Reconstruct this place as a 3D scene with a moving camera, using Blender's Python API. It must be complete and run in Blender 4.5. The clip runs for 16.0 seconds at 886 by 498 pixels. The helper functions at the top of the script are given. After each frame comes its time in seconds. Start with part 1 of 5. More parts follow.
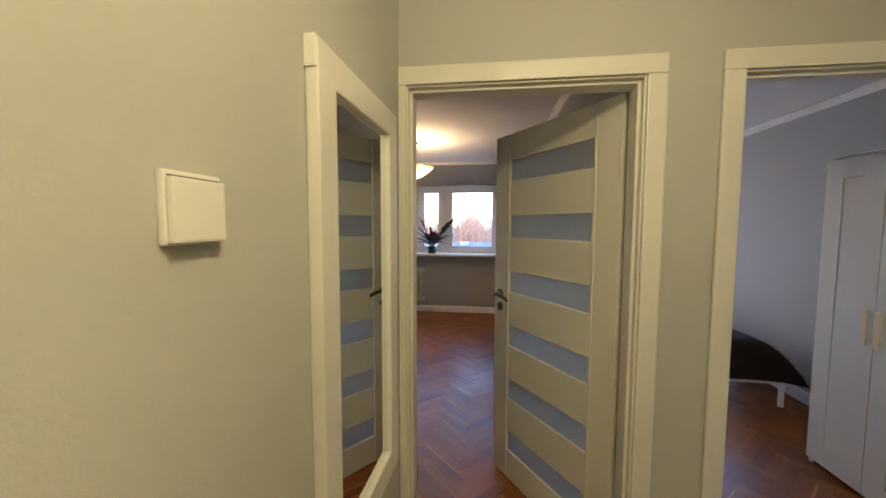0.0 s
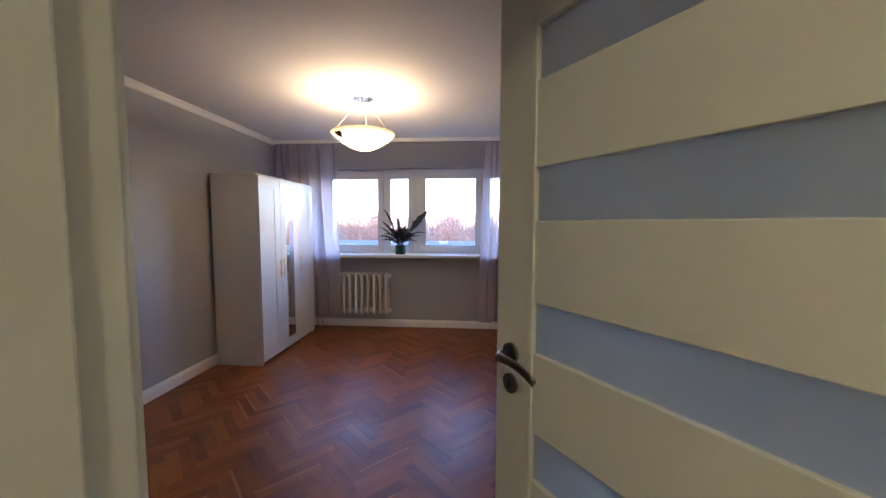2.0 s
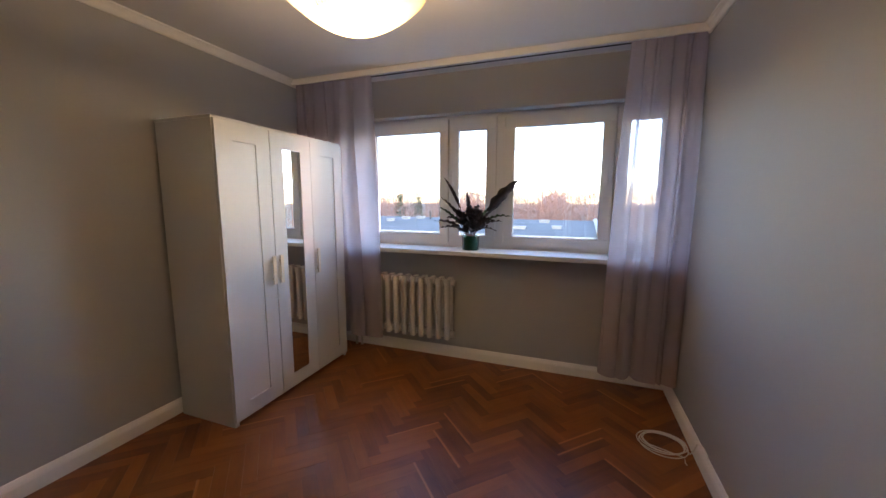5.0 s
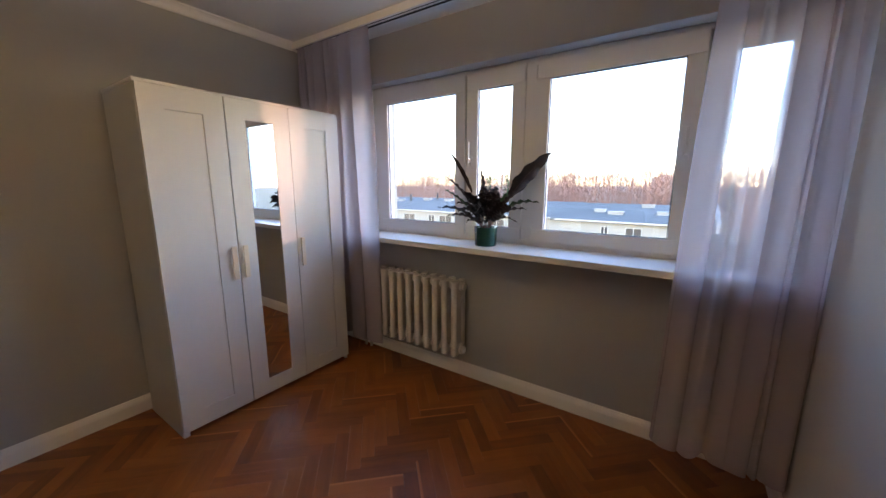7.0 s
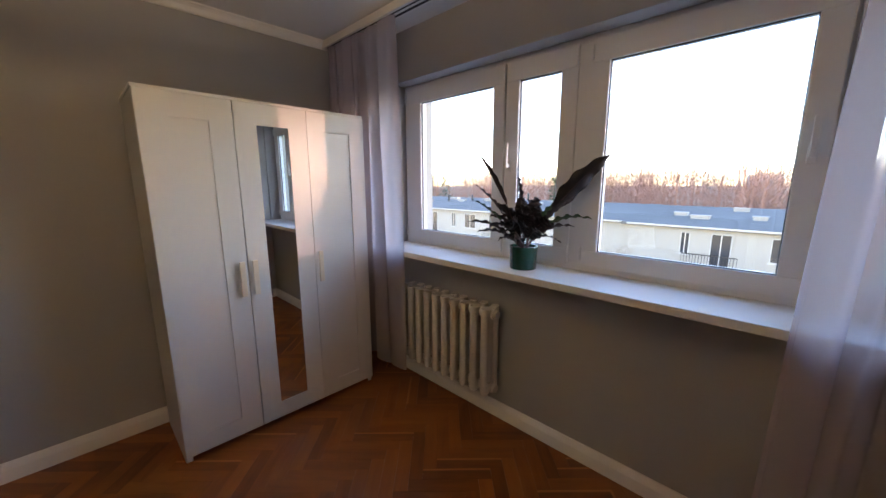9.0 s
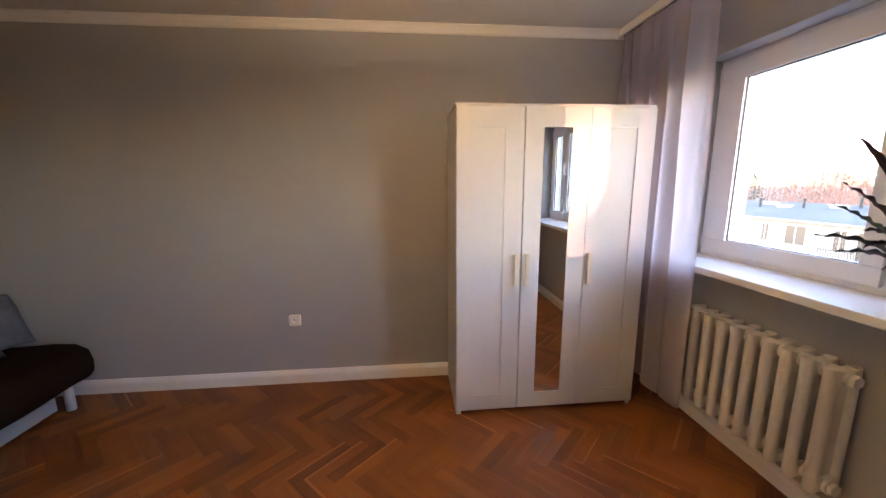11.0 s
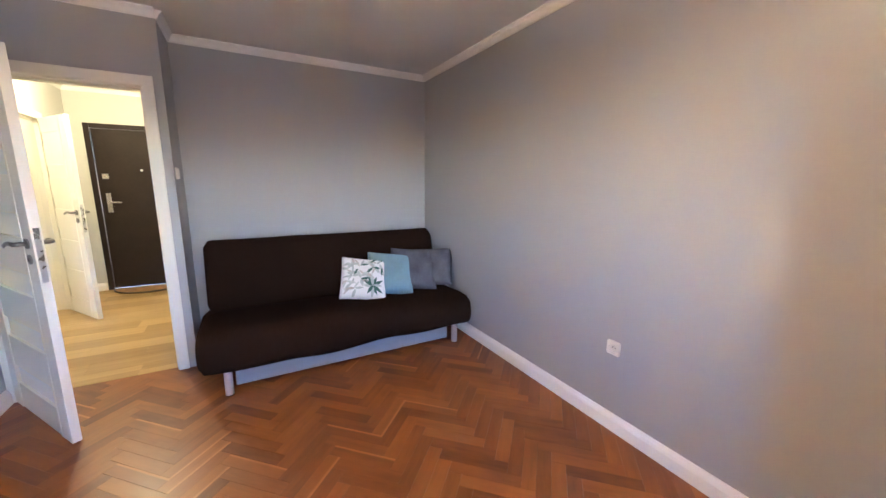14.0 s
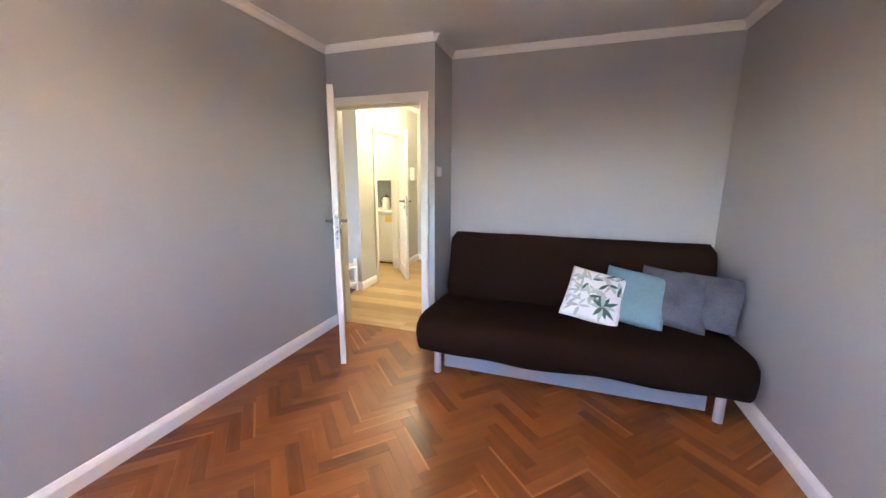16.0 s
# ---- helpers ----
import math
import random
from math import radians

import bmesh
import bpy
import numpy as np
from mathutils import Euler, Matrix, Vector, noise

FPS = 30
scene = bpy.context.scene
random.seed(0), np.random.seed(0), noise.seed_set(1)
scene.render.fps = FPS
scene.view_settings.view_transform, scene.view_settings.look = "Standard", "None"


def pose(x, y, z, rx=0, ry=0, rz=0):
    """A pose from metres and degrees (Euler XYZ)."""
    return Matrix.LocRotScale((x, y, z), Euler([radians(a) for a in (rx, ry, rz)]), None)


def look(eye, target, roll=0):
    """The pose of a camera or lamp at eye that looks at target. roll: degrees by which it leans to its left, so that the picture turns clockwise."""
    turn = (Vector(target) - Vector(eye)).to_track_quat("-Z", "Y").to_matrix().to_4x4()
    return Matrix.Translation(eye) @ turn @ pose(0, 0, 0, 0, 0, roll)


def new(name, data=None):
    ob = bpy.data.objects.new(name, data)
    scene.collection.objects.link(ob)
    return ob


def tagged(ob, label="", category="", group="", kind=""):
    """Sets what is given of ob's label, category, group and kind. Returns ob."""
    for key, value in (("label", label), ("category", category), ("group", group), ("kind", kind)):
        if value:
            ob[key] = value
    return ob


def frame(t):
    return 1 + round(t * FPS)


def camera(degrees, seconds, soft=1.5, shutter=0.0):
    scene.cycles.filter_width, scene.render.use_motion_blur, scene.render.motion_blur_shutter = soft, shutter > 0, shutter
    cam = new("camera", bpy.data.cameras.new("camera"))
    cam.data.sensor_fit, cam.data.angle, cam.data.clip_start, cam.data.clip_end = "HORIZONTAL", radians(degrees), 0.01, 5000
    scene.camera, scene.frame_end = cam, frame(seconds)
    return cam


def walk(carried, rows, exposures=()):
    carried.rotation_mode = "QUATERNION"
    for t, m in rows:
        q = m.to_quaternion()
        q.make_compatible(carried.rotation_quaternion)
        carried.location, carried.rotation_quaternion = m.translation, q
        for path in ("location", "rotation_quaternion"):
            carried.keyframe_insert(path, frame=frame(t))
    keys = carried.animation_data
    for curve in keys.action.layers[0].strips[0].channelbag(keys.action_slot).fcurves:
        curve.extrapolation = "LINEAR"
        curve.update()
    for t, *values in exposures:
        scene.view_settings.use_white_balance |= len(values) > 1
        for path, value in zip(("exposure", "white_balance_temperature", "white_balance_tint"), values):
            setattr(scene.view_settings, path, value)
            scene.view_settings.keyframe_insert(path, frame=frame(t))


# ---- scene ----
cam = camera(101.9, 16.0)
PATH = [
    (0, (-0.209, 0.218, 1.494), (-0.469, 2.196, 1.358), 0.2),
    (0.5, (-0.144, 0.465, 1.453), (-0.301, 2.454, 1.313), 0.0),
    (1, (-0.152, 0.778, 1.444), (-0.248, 2.771, 1.303), 0.3),
    (1.5, (-0.188, 1.121, 1.421), (-0.278, 3.114, 1.282), 0.3),
    (2, (-0.25, 1.443, 1.415), (-0.4, 3.433, 1.276), 0.1),
    (2.5, (-0.353, 1.751, 1.419), (-0.59, 3.732, 1.277), 0.2),
    (3, (-0.434, 2.055, 1.424), (-0.714, 4.029, 1.271), 0.3),
    (3.5, (-0.487, 2.369, 1.445), (-0.853, 4.328, 1.279), 0.3),
    (4, (-0.547, 2.737, 1.444), (-0.961, 4.686, 1.272), 0.3),
    (4.5, (-0.498, 3.018, 1.429), (-0.959, 4.953, 1.22), 0.2),
    (5, (-0.362, 3.265, 1.425), (-1.04, 5.128, 1.157), 0.2),
    (7.5, (-0.084, 4.366, 1.412), (-1.213, 5.976, 1.046), 0.0),
    (8, (-0.09, 4.54, 1.444), (-1.234, 6.139, 1.076), -0.1),
    (10.5, (-0.242, 4.546, 1.472), (-2.122, 5.126, 1.114), 0.0),
    (11, (-0.226, 4.514, 1.456), (-2.187, 4.693, 1.102), -0.4),
    (11.5, (-0.246, 4.486, 1.384), (-2.193, 4.166, 1.057), -0.7),
    (12, (-0.392, 4.483, 1.387), (-2.2, 3.698, 1.047), -0.6),
    (12.5, (-0.573, 4.538, 1.397), (-2.207, 3.435, 1.06), -0.4),
    (13, (-0.69, 4.636, 1.413), (-2.164, 3.327, 1.074), -0.5),
    (13.5, (-0.808, 4.801, 1.431), (-2.031, 3.257, 1.086), 0.4),
    (14, (-1.039, 4.848, 1.396), (-1.995, 3.129, 1.035), 0.4),
    (14.5, (-1.3, 4.845, 1.391), (-1.819, 2.947, 1.033), 0.2),
    (15, (-1.49, 4.853, 1.408), (-1.525, 2.888, 1.039), 0.1),
    (15.5, (-1.654, 4.827, 1.406), (-1.252, 2.904, 1.031), 0.3),
    (16, (-1.658, 4.543, 1.395), (-1.041, 2.68, 1.01), 0.3),
]
EXPOSURES = [(0, 4.52, 6050, 25), (0.5, 4.62, 5600, 24), (1.0, 4.64, 5600, 25), (1.7, 4.5, 5320, 25), (2.3, 4.4, 5450, 34), (3.0, 4.18, 5500, 33), (3.5, 4.1, 5700, 31), (4.0, 4.06, 6000, 29), (5, 4.1, 6300, 26), (7.5, 3.92, 6200, 23), (8.2, 3.66, 6200, 22), (10.5, 4.6, 6900, 30), (11.5, 5.1, 6800, 29), (12.5, 5.84, 6200, 31), (14, 6.12, 5620, 29), (15, 6.2, 5700, 28), (16, 6.22, 5650, 28)]
walk(cam, [(t, look(eye, target, roll)) for t, eye, target, roll in PATH], EXPOSURES)

# world, sun and exposure
SUN_TO = Vector((0.896, 0.44, 0.05)).normalized()   # towards the low sun
world = bpy.data.worlds.new("sky")
scene.world = world
world.use_nodes = True
wn = world.node_tree.nodes
sky = wn.new("ShaderNodeTexSky")
sky.sky_type = 'NISHITA'
sky.sun_disc = False
sky.sun_elevation = radians(18.0)
sky.sun_rotation = math.atan2(SUN_TO.x, SUN_TO.y)
sky.air_density, sky.dust_density, sky.ozone_density = 1.0, 0.1, 1.5
wn["Background"].inputs[1].default_value = 0.11
world.node_tree.links.new(sky.outputs[0], wn["Background"].inputs[0])

sun = new("sun", bpy.data.lights.new("sun", 'SUN'))
sun.data.energy = 0.068
sun.data.angle = radians(0.6)
sun.data.color = (1.0, 0.55, 0.33)
sun.matrix_world = look((20, 12, 6), Vector((20, 12, 6)) - SUN_TO)


def bulb(name, place, watts, colour, radius):
    lamp = new(name, bpy.data.lights.new(name, 'POINT'))
    lamp.data.energy, lamp.data.color, lamp.data.shadow_soft_size = watts, colour, radius
    lamp.location = place
    return lamp


LAMP_AT = (-1.15, 4.47)
WARM = (1.0, 0.73, 0.37)
bulb("room_bulb", (*LAMP_AT, 2.135), 1.6, WARM, 0.04)
bulb("hall_bulb", (0.12, 0.15, 2.33), 1.34, (1.0, 0.86, 0.42), 0.08)
bulb("kitchen_bulb", (1.7, 0.0, 2.33), 0.9, (1.0, 0.87, 0.42), 0.08)


# ---- materials ----
def mat(name, colour, rough=0.6, metal=0.0, vary=0.08, scale=6.0, bump=0.0, bump_scale=120.0, coat=0.0, spec=0.5, rand=0.0, fine=40.0):
    """A principled surface: two scales of noise in the colour, fine relief in the bump."""
    m = bpy.data.materials.new(name)
    m.use_nodes = True
    nt = m.node_tree
    n, l = nt.nodes, nt.links
    b = n["Principled BSDF"]
    b.inputs["Metallic"].default_value = metal
    b.inputs["Coat Weight"].default_value = coat
    b.inputs["Specular IOR Level"].default_value = spec
    tc = n.new("ShaderNodeTexCoord")
    big, small = n.new("ShaderNodeTexNoise"), n.new("ShaderNodeTexNoise")
    big.inputs["Scale"].default_value, small.inputs["Scale"].default_value = scale / 4, fine
    big.inputs["Detail"].default_value = 4
    for q in (big, small):
        l.new(tc.outputs["Object"], q.inputs["Vector"])
    add = n.new("ShaderNodeMath")
    add.operation = 'ADD'
    l.new(big.outputs[0], add.inputs[0])
    half = n.new("ShaderNodeMath")
    half.operation = 'MULTIPLY'
    half.inputs[1].default_value = 0.5
    l.new(small.outputs[0], half.inputs[0])
    l.new(half.outputs[0], add.inputs[1])
    val = n.new("ShaderNodeMapRange")
    val.inputs["From Min"].default_value, val.inputs["From Max"].default_value = 0.45, 1.05
    val.inputs["To Min"].default_value, val.inputs["To Max"].default_value = 1 - vary, 1 + vary
    l.new(add.outputs[0], val.inputs["Value"])
    hsv = n.new("ShaderNodeHueSaturation")
    hsv.inputs["Color"].default_value = (*colour, 1)
    last = val.outputs[0]
    if rand:
        oi = n.new("ShaderNodeObjectInfo")
        mr = n.new("ShaderNodeMapRange")
        mr.inputs["To Min"].default_value, mr.inputs["To Max"].default_value = 1 - rand, 1 + rand
        l.new(oi.outputs["Random"], mr.inputs["Value"])
        mul = n.new("ShaderNodeMath")
        mul.operation = 'MULTIPLY'
        l.new(mr.outputs[0], mul.inputs[0])
        l.new(last, mul.inputs[1])
        last = mul.outputs[0]
    l.new(last, hsv.inputs["Value"])
    l.new(hsv.outputs[0], b.inputs["Base Color"])
    rr = n.new("ShaderNodeMapRange")
    rr.inputs["From Min"].default_value, rr.inputs["From Max"].default_value = 0.3, 0.7
    rr.inputs["To Min"].default_value, rr.inputs["To Max"].default_value = max(rough - 0.02, 0.02), min(rough + 0.02, 1)
    l.new(small.outputs[0], rr.inputs["Value"])
    l.new(rr.outputs[0], b.inputs["Roughness"])
    if bump:
        g = n.new("ShaderNodeTexNoise")
        g.inputs["Scale"].default_value, g.inputs["Detail"].default_value = bump_scale, 3
        l.new(tc.outputs["Object"], g.inputs["Vector"])
        bp = n.new("ShaderNodeBump")
        bp.inputs["Strength"].default_value, bp.inputs["Distance"].default_value = bump, 0.004
        l.new(g.outputs[0], bp.inputs["Height"])
        l.new(bp.outputs[0], b.inputs["Normal"])
    return m


def wood_mat(name, dark, light, rough, per="object", grain=(3, 60, 60), spread=0.35, bump=0.12, sap=0.0, patch=0.0):
    """Plank wood: stretched grain along local x, tone by piece."""
    m = bpy.data.materials.new(name)
    m.use_nodes = True
    nt = m.node_tree
    n, l = nt.nodes, nt.links
    b = n["Principled BSDF"]
    tc, mp = n.new("ShaderNodeTexCoord"), n.new("ShaderNodeMapping")
    mp.inputs["Scale"].default_value = grain
    l.new(tc.outputs["UV" if per == "island" else "Object"], mp.inputs["Vector"])
    if per == "island":
        piece = n.new("ShaderNodeNewGeometry").outputs["Random Per Island"]
    else:
        piece = n.new("ShaderNodeObjectInfo").outputs["Random"]
    comb = n.new("ShaderNodeVectorMath")
    comb.operation = 'MULTIPLY_ADD'
    comb.inputs[1].default_value = (1, 1, 1)
    cx = n.new("ShaderNodeCombineXYZ")
    m40 = n.new("ShaderNodeMath")
    m40.operation = 'MULTIPLY'
    m40.inputs[1].default_value = 57.0
    l.new(piece, m40.inputs[0])
    for i in range(3):
        l.new(m40.outputs[0], cx.inputs[i])
    l.new(mp.outputs[0], comb.inputs[0])
    l.new(cx.outputs[0], comb.inputs[2])
    g = n.new("ShaderNodeTexNoise")
    g.inputs["Scale"].default_value, g.inputs["Detail"].default_value, g.inputs["Roughness"].default_value = 1.0, 5, 0.65
    l.new(comb.outputs[0], g.inputs["Vector"])
    mixv = n.new("ShaderNodeMath")
    mixv.operation = 'MULTIPLY_ADD'
    mixv.inputs[1].default_value = spread * 2
    l.new(piece, mixv.inputs[0])
    off = n.new("ShaderNodeMath")
    off.operation = 'MULTIPLY_ADD'
    off.inputs[1].default_value, off.inputs[2].default_value = 0.55, 0.23 - spread
    l.new(g.outputs[0], off.inputs[0])
    l.new(off.outputs[0], mixv.inputs[2])
    ramp = n.new("ShaderNodeValToRGB")
    ramp.color_ramp.elements[0].color = (*dark, 1)
    ramp.color_ramp.elements[1].color = (*light, 1)
    ramp.color_ramp.elements[0].position, ramp.color_ramp.elements[1].position = 0.1, 0.95
    tone = mixv.outputs[0]
    if patch:
        # neighbouring blocks tend to share a tone
        area = n.new("ShaderNodeTexNoise")
        area.inputs["Scale"].default_value, area.inputs["Detail"].default_value = 4.5, 2
        l.new(n.new("ShaderNodeNewGeometry").outputs["Position"], area.inputs["Vector"])
        sh = n.new("ShaderNodeMath")
        sh.operation = 'MULTIPLY_ADD'
        sh.inputs[1].default_value = patch
        l.new(area.outputs[0], sh.inputs[0])
        l.new(tone, sh.inputs[2])
        low = n.new("ShaderNodeMath")
        low.operation = 'SUBTRACT'
        low.inputs[1].default_value = patch * 0.5
        l.new(sh.outputs[0], low.inputs[0])
        tone = low.outputs[0]
    l.new(tone, ramp.inputs[0])
    colour = ramp.outputs[0]
    if sap:
        # some blocks keep a pale streak of sapwood along one long edge
        sep = n.new("ShaderNodeSeparateXYZ")
        l.new(tc.outputs["UV" if per == "island" else "Object"], sep.inputs[0])
        lane = n.new("ShaderNodeMapRange")
        lane.inputs["From Min"].default_value, lane.inputs["From Max"].default_value = sap - 0.010, sap - 0.004
        wob = n.new("ShaderNodeMath")
        wob.operation = 'MULTIPLY_ADD'
        wob.inputs[1].default_value = 0.010
        l.new(g.outputs[0], wob.inputs[0])
        l.new(sep.outputs[1], wob.inputs[2])
        l.new(wob.outputs[0], lane.inputs["Value"])
        few = n.new("ShaderNodeMath")
        few.operation = 'MULTIPLY'
        few.inputs[1].default_value = 31.7
        l.new(piece, few.inputs[0])
        fr = n.new("ShaderNodeMath")
        fr.operation = 'FRACT'
        l.new(few.outputs[0], fr.inputs[0])
        on = n.new("ShaderNodeMath")
        on.operation = 'GREATER_THAN'
        on.inputs[1].default_value = 0.90
        l.new(fr.outputs[0], on.inputs[0])
        both = n.new("ShaderNodeMath")
        both.operation = 'MULTIPLY'
        l.new(on.outputs[0], both.inputs[0])
        l.new(lane.outputs[0], both.inputs[1])
        mix = n.new("ShaderNodeMix")
        mix.data_type = 'RGBA'
        l.new(both.outputs[0], mix.inputs["Factor"])
        l.new(colour, mix.inputs[6])
        mix.inputs[7].default_value = (*[min(1, c * 1.05 + 0.02) for c in light], 1)
        colour = mix.outputs[2]
    l.new(colour, b.inputs["Base Color"])
    wear = n.new("ShaderNodeTexNoise")
    wear.inputs["Scale"].default_value, wear.inputs["Detail"].default_value = 2.2, 4
    geo = n.new("ShaderNodeNewGeometry")
    l.new(geo.outputs["Position"], wear.inputs["Vector"])
    rr = n.new("ShaderNodeMapRange")
    rr.inputs["From Min"].default_value, rr.inputs["From Max"].default_value = 0.3, 0.7
    rr.inputs["To Min"].default_value, rr.inputs["To Max"].default_value = rough - 0.06, rough + 0.08
    l.new(wear.outputs[0], rr.inputs["Value"])
    l.new(rr.outputs[0], b.inputs["Roughness"])
    bp = n.new("ShaderNodeBump")
    bp.inputs["Strength"].default_value, bp.inputs["Distance"].default_value = bump, 0.002
    l.new(g.outputs[0], bp.inputs["Height"])
    l.new(bp.outputs[0], b.inputs["Normal"])
    return m


def mixed(name, kinds, facs):
    """A mix of simple shaders: kinds is a list of (node type, colour, roughness or None)."""
    m = bpy.data.materials.new(name)
    m.use_nodes = True
    nt = m.node_tree
    n, l = nt.nodes, nt.links
    n.remove(n["Principled BSDF"])
    last = None
    for i, (kind, colour, rough) in enumerate(kinds):
        s = n.new(kind)
        s.inputs["Color"].default_value = (*colour, 1)
        if rough is not None:
            s.inputs["Roughness"].default_value = rough
        if last is None:
            last = s.outputs[0]
        else:
            mx = n.new("ShaderNodeMixShader")
            if facs[i - 1] is None:
                fr = n.new("ShaderNodeFresnel")
                fr.inputs["IOR"].default_value = 1.45
                l.new(fr.outputs[0], mx.inputs[0])
            else:
                mx.inputs[0].default_value = facs[i - 1]
            l.new(last, mx.inputs[1])
            l.new(s.outputs[0], mx.inputs[2])
            last = mx.outputs[0]
    l.new(last, n["Material Output"].inputs["Surface"])
    return m


M_WALL = mat("grey_wall_paint", (0.40, 0.395, 0.392), 0.62, vary=0.03, scale=3, bump=0.10, bump_scale=220, fine=90)
# Same grey paint with the hall's warm light put into its colour.
M_LITWALL = mat("lamplit_wall_paint", (0.52, 0.515, 0.47), 0.62, vary=0.03, scale=3, bump=0.10, bump_scale=220, fine=90)
M_CEIL = mat("white_ceiling_paint", (0.74, 0.73, 0.71), 0.8, vary=0.03, scale=3, bump=0.06, bump_scale=160)
M_WHITE = mat("white_gloss_paint", (0.86, 0.85, 0.82), 0.32, vary=0.02, scale=8, bump=0.03, bump_scale=60)
M_CORN = mat("white_cornice_paint", (0.80, 0.78, 0.74), 0.6, vary=0.03, scale=8)
M_DOOR = mat("cream_door_laminate", (0.78, 0.76, 0.68), 0.38, vary=0.025, scale=5, bump=0.05, bump_scale=90)
M_FOIL = mat("white_cabinet_foil", (0.65, 0.64, 0.615), 0.30, vary=0.01, scale=5)
M_PVC = mat("white_window_plastic", (0.80, 0.82, 0.83), 0.3, vary=0.015, scale=5)
M_SILL = mat("white_sill_board", (0.78, 0.77, 0.74), 0.45, vary=0.004, scale=6)
M_GASKET = mat("black_rubber_gasket", (0.02, 0.02, 0.022), 0.6)
M_HANDLE = mat("pale_beige_handle", (0.72, 0.62, 0.46), 0.42, vary=0.05, scale=20)
M_STEEL = mat("brushed_steel", (0.55, 0.54, 0.52), 0.28, metal=1.0, vary=0.05)
M_LEVER = mat("dark_nickel", (0.24, 0.23, 0.215), 0.30, metal=1.0, vary=0.06)
M_CHROME = mat("polished_chrome", (0.75, 0.75, 0.75), 0.12, metal=1.0, vary=0.02)
M_PLASTIC = mat("white_plastic", (0.82, 0.80, 0.74), 0.35, vary=0.01)
# Near-black that paints the shade of holes, slots and set-back plinths.
M_HOLESHADE = mat("painted_hole_shade", (0.03, 0.03, 0.03), 0.7)
M_IRON = mat("grey_white_radiator_enamel", (0.62, 0.595, 0.545), 0.4, vary=0.06, scale=14, bump=0.08, bump_scale=50)
M_SOFA = mat("dark_brown_sofa_cloth", (0.021, 0.0100, 0.0062), 0.95, vary=0.25, scale=5, bump=0.5, bump_scale=500, spec=0.06, fine=300)
M_SOFABOARD = mat("silver_grey_board", (0.28, 0.30, 0.33), 0.42, vary=0.03)
M_ALU = mat("silver_painted_leg", (0.62, 0.63, 0.65), 0.35, metal=0.6, vary=0.03)
M_TEAL = mat("pale_teal_velvet", (0.20, 0.31, 0.33), 0.85, vary=0.12, scale=14, bump=0.25, bump_scale=260, spec=0.2)
M_GREYFUR = mat("grey_plush", (0.12, 0.12, 0.135), 0.95, vary=0.35, scale=30, bump=0.9, bump_scale=110, spec=0.1, fine=120)
M_PILLOW = mat("white_cotton", (0.80, 0.79, 0.76), 0.85, vary=0.03, scale=20, bump=0.2, bump_scale=300)
M_LEAFPRINT = mat("dark_green_print", (0.05, 0.13, 0.10), 0.85, vary=0.3, scale=60)
M_LEAFPRINT2 = mat("grey_green_print", (0.46, 0.50, 0.45), 0.85, vary=0.3, scale=60)
M_LEAFPRINT3 = mat("brown_print", (0.52, 0.47, 0.40), 0.85, vary=0.3, scale=60)
M_POT = mat("green_glazed_pot", (0.008, 0.055, 0.036), 0.25, vary=0.1, scale=20, coat=0.4)
M_SOIL = mat("potting_soil", (0.03, 0.022, 0.016), 0.95, vary=0.4, scale=60, bump=0.8, bump_scale=80)
M_LEAF = mat("dark_purple_green_leaf", (0.020, 0.014, 0.015), 0.45, vary=0.45, scale=40, bump=0.2, bump_scale=60)
M_LEAFGREEN = mat("mottled_green_leaf", (0.03, 0.08, 0.03), 0.45, vary=0.5, scale=50, bump=0.2, bump_scale=60)
M_STEM = mat("reddish_leaf_stalk", (0.09, 0.035, 0.03), 0.5, vary=0.2)
M_CABLE = mat("white_cable", (0.78, 0.76, 0.70), 0.45, vary=0.04)
M_BLACKMETAL = mat("dark_metal", (0.03, 0.03, 0.03), 0.4, metal=0.5)
M_RUBBER = mat("dark_plastic", (0.04, 0.035, 0.03), 0.5)
M_ENTRY = mat("dark_brown_padded_door", (0.022, 0.014, 0.011), 0.55, spec=0.2, vary=0.2, scale=10, bump=0.15, bump_scale=70)
M_COIR = mat("woven_coir", (0.30, 0.17, 0.07), 0.95, vary=0.35, scale=60, bump=0.9, bump_scale=160)
M_TILE = mat("grey_wall_tile", (0.34, 0.35, 0.35), 0.3, vary=0.05, scale=8)
M_KITCHEN = mat("cream_kitchen_front", (0.78, 0.76, 0.69), 0.3, vary=0.02)
M_YELLOW = mat("yellow_paper_label", (0.75, 0.55, 0.10), 0.6)
M_PAPER = mat("white_paper_roll", (0.82, 0.81, 0.77), 0.9, vary=0.03)
M_COVER = mat("dark_brown_bed_cover", (0.03, 0.018, 0.014), 0.95, vary=0.2, bump=0.4, bump_scale=300, spec=0.1)
M_PARQUET = wood_mat("oak_parquet", (0.088, 0.0205, 0.0048), (0.40, 0.130, 0.0235), 0.38, grain=(3, 24, 24), spread=0.21, patch=0.35, sap=0.0695)
M_LAMINATE = wood_mat("pale_oak_laminate", (0.24, 0.135, 0.048), (0.62, 0.43, 0.19), 0.34, grain=(2.5, 30, 30), spread=0.22)
M_PARQUET2 = wood_mat("oak_parquet_joined", (0.088, 0.0205, 0.0048), (0.40, 0.130, 0.0235), 0.38, per="island", grain=(3, 24, 24), spread=0.21, patch=0.35, sap=0.0695)
M_SUBFLOOR = mat("dark_joint_filler", (0.03, 0.014, 0.007), 0.7)
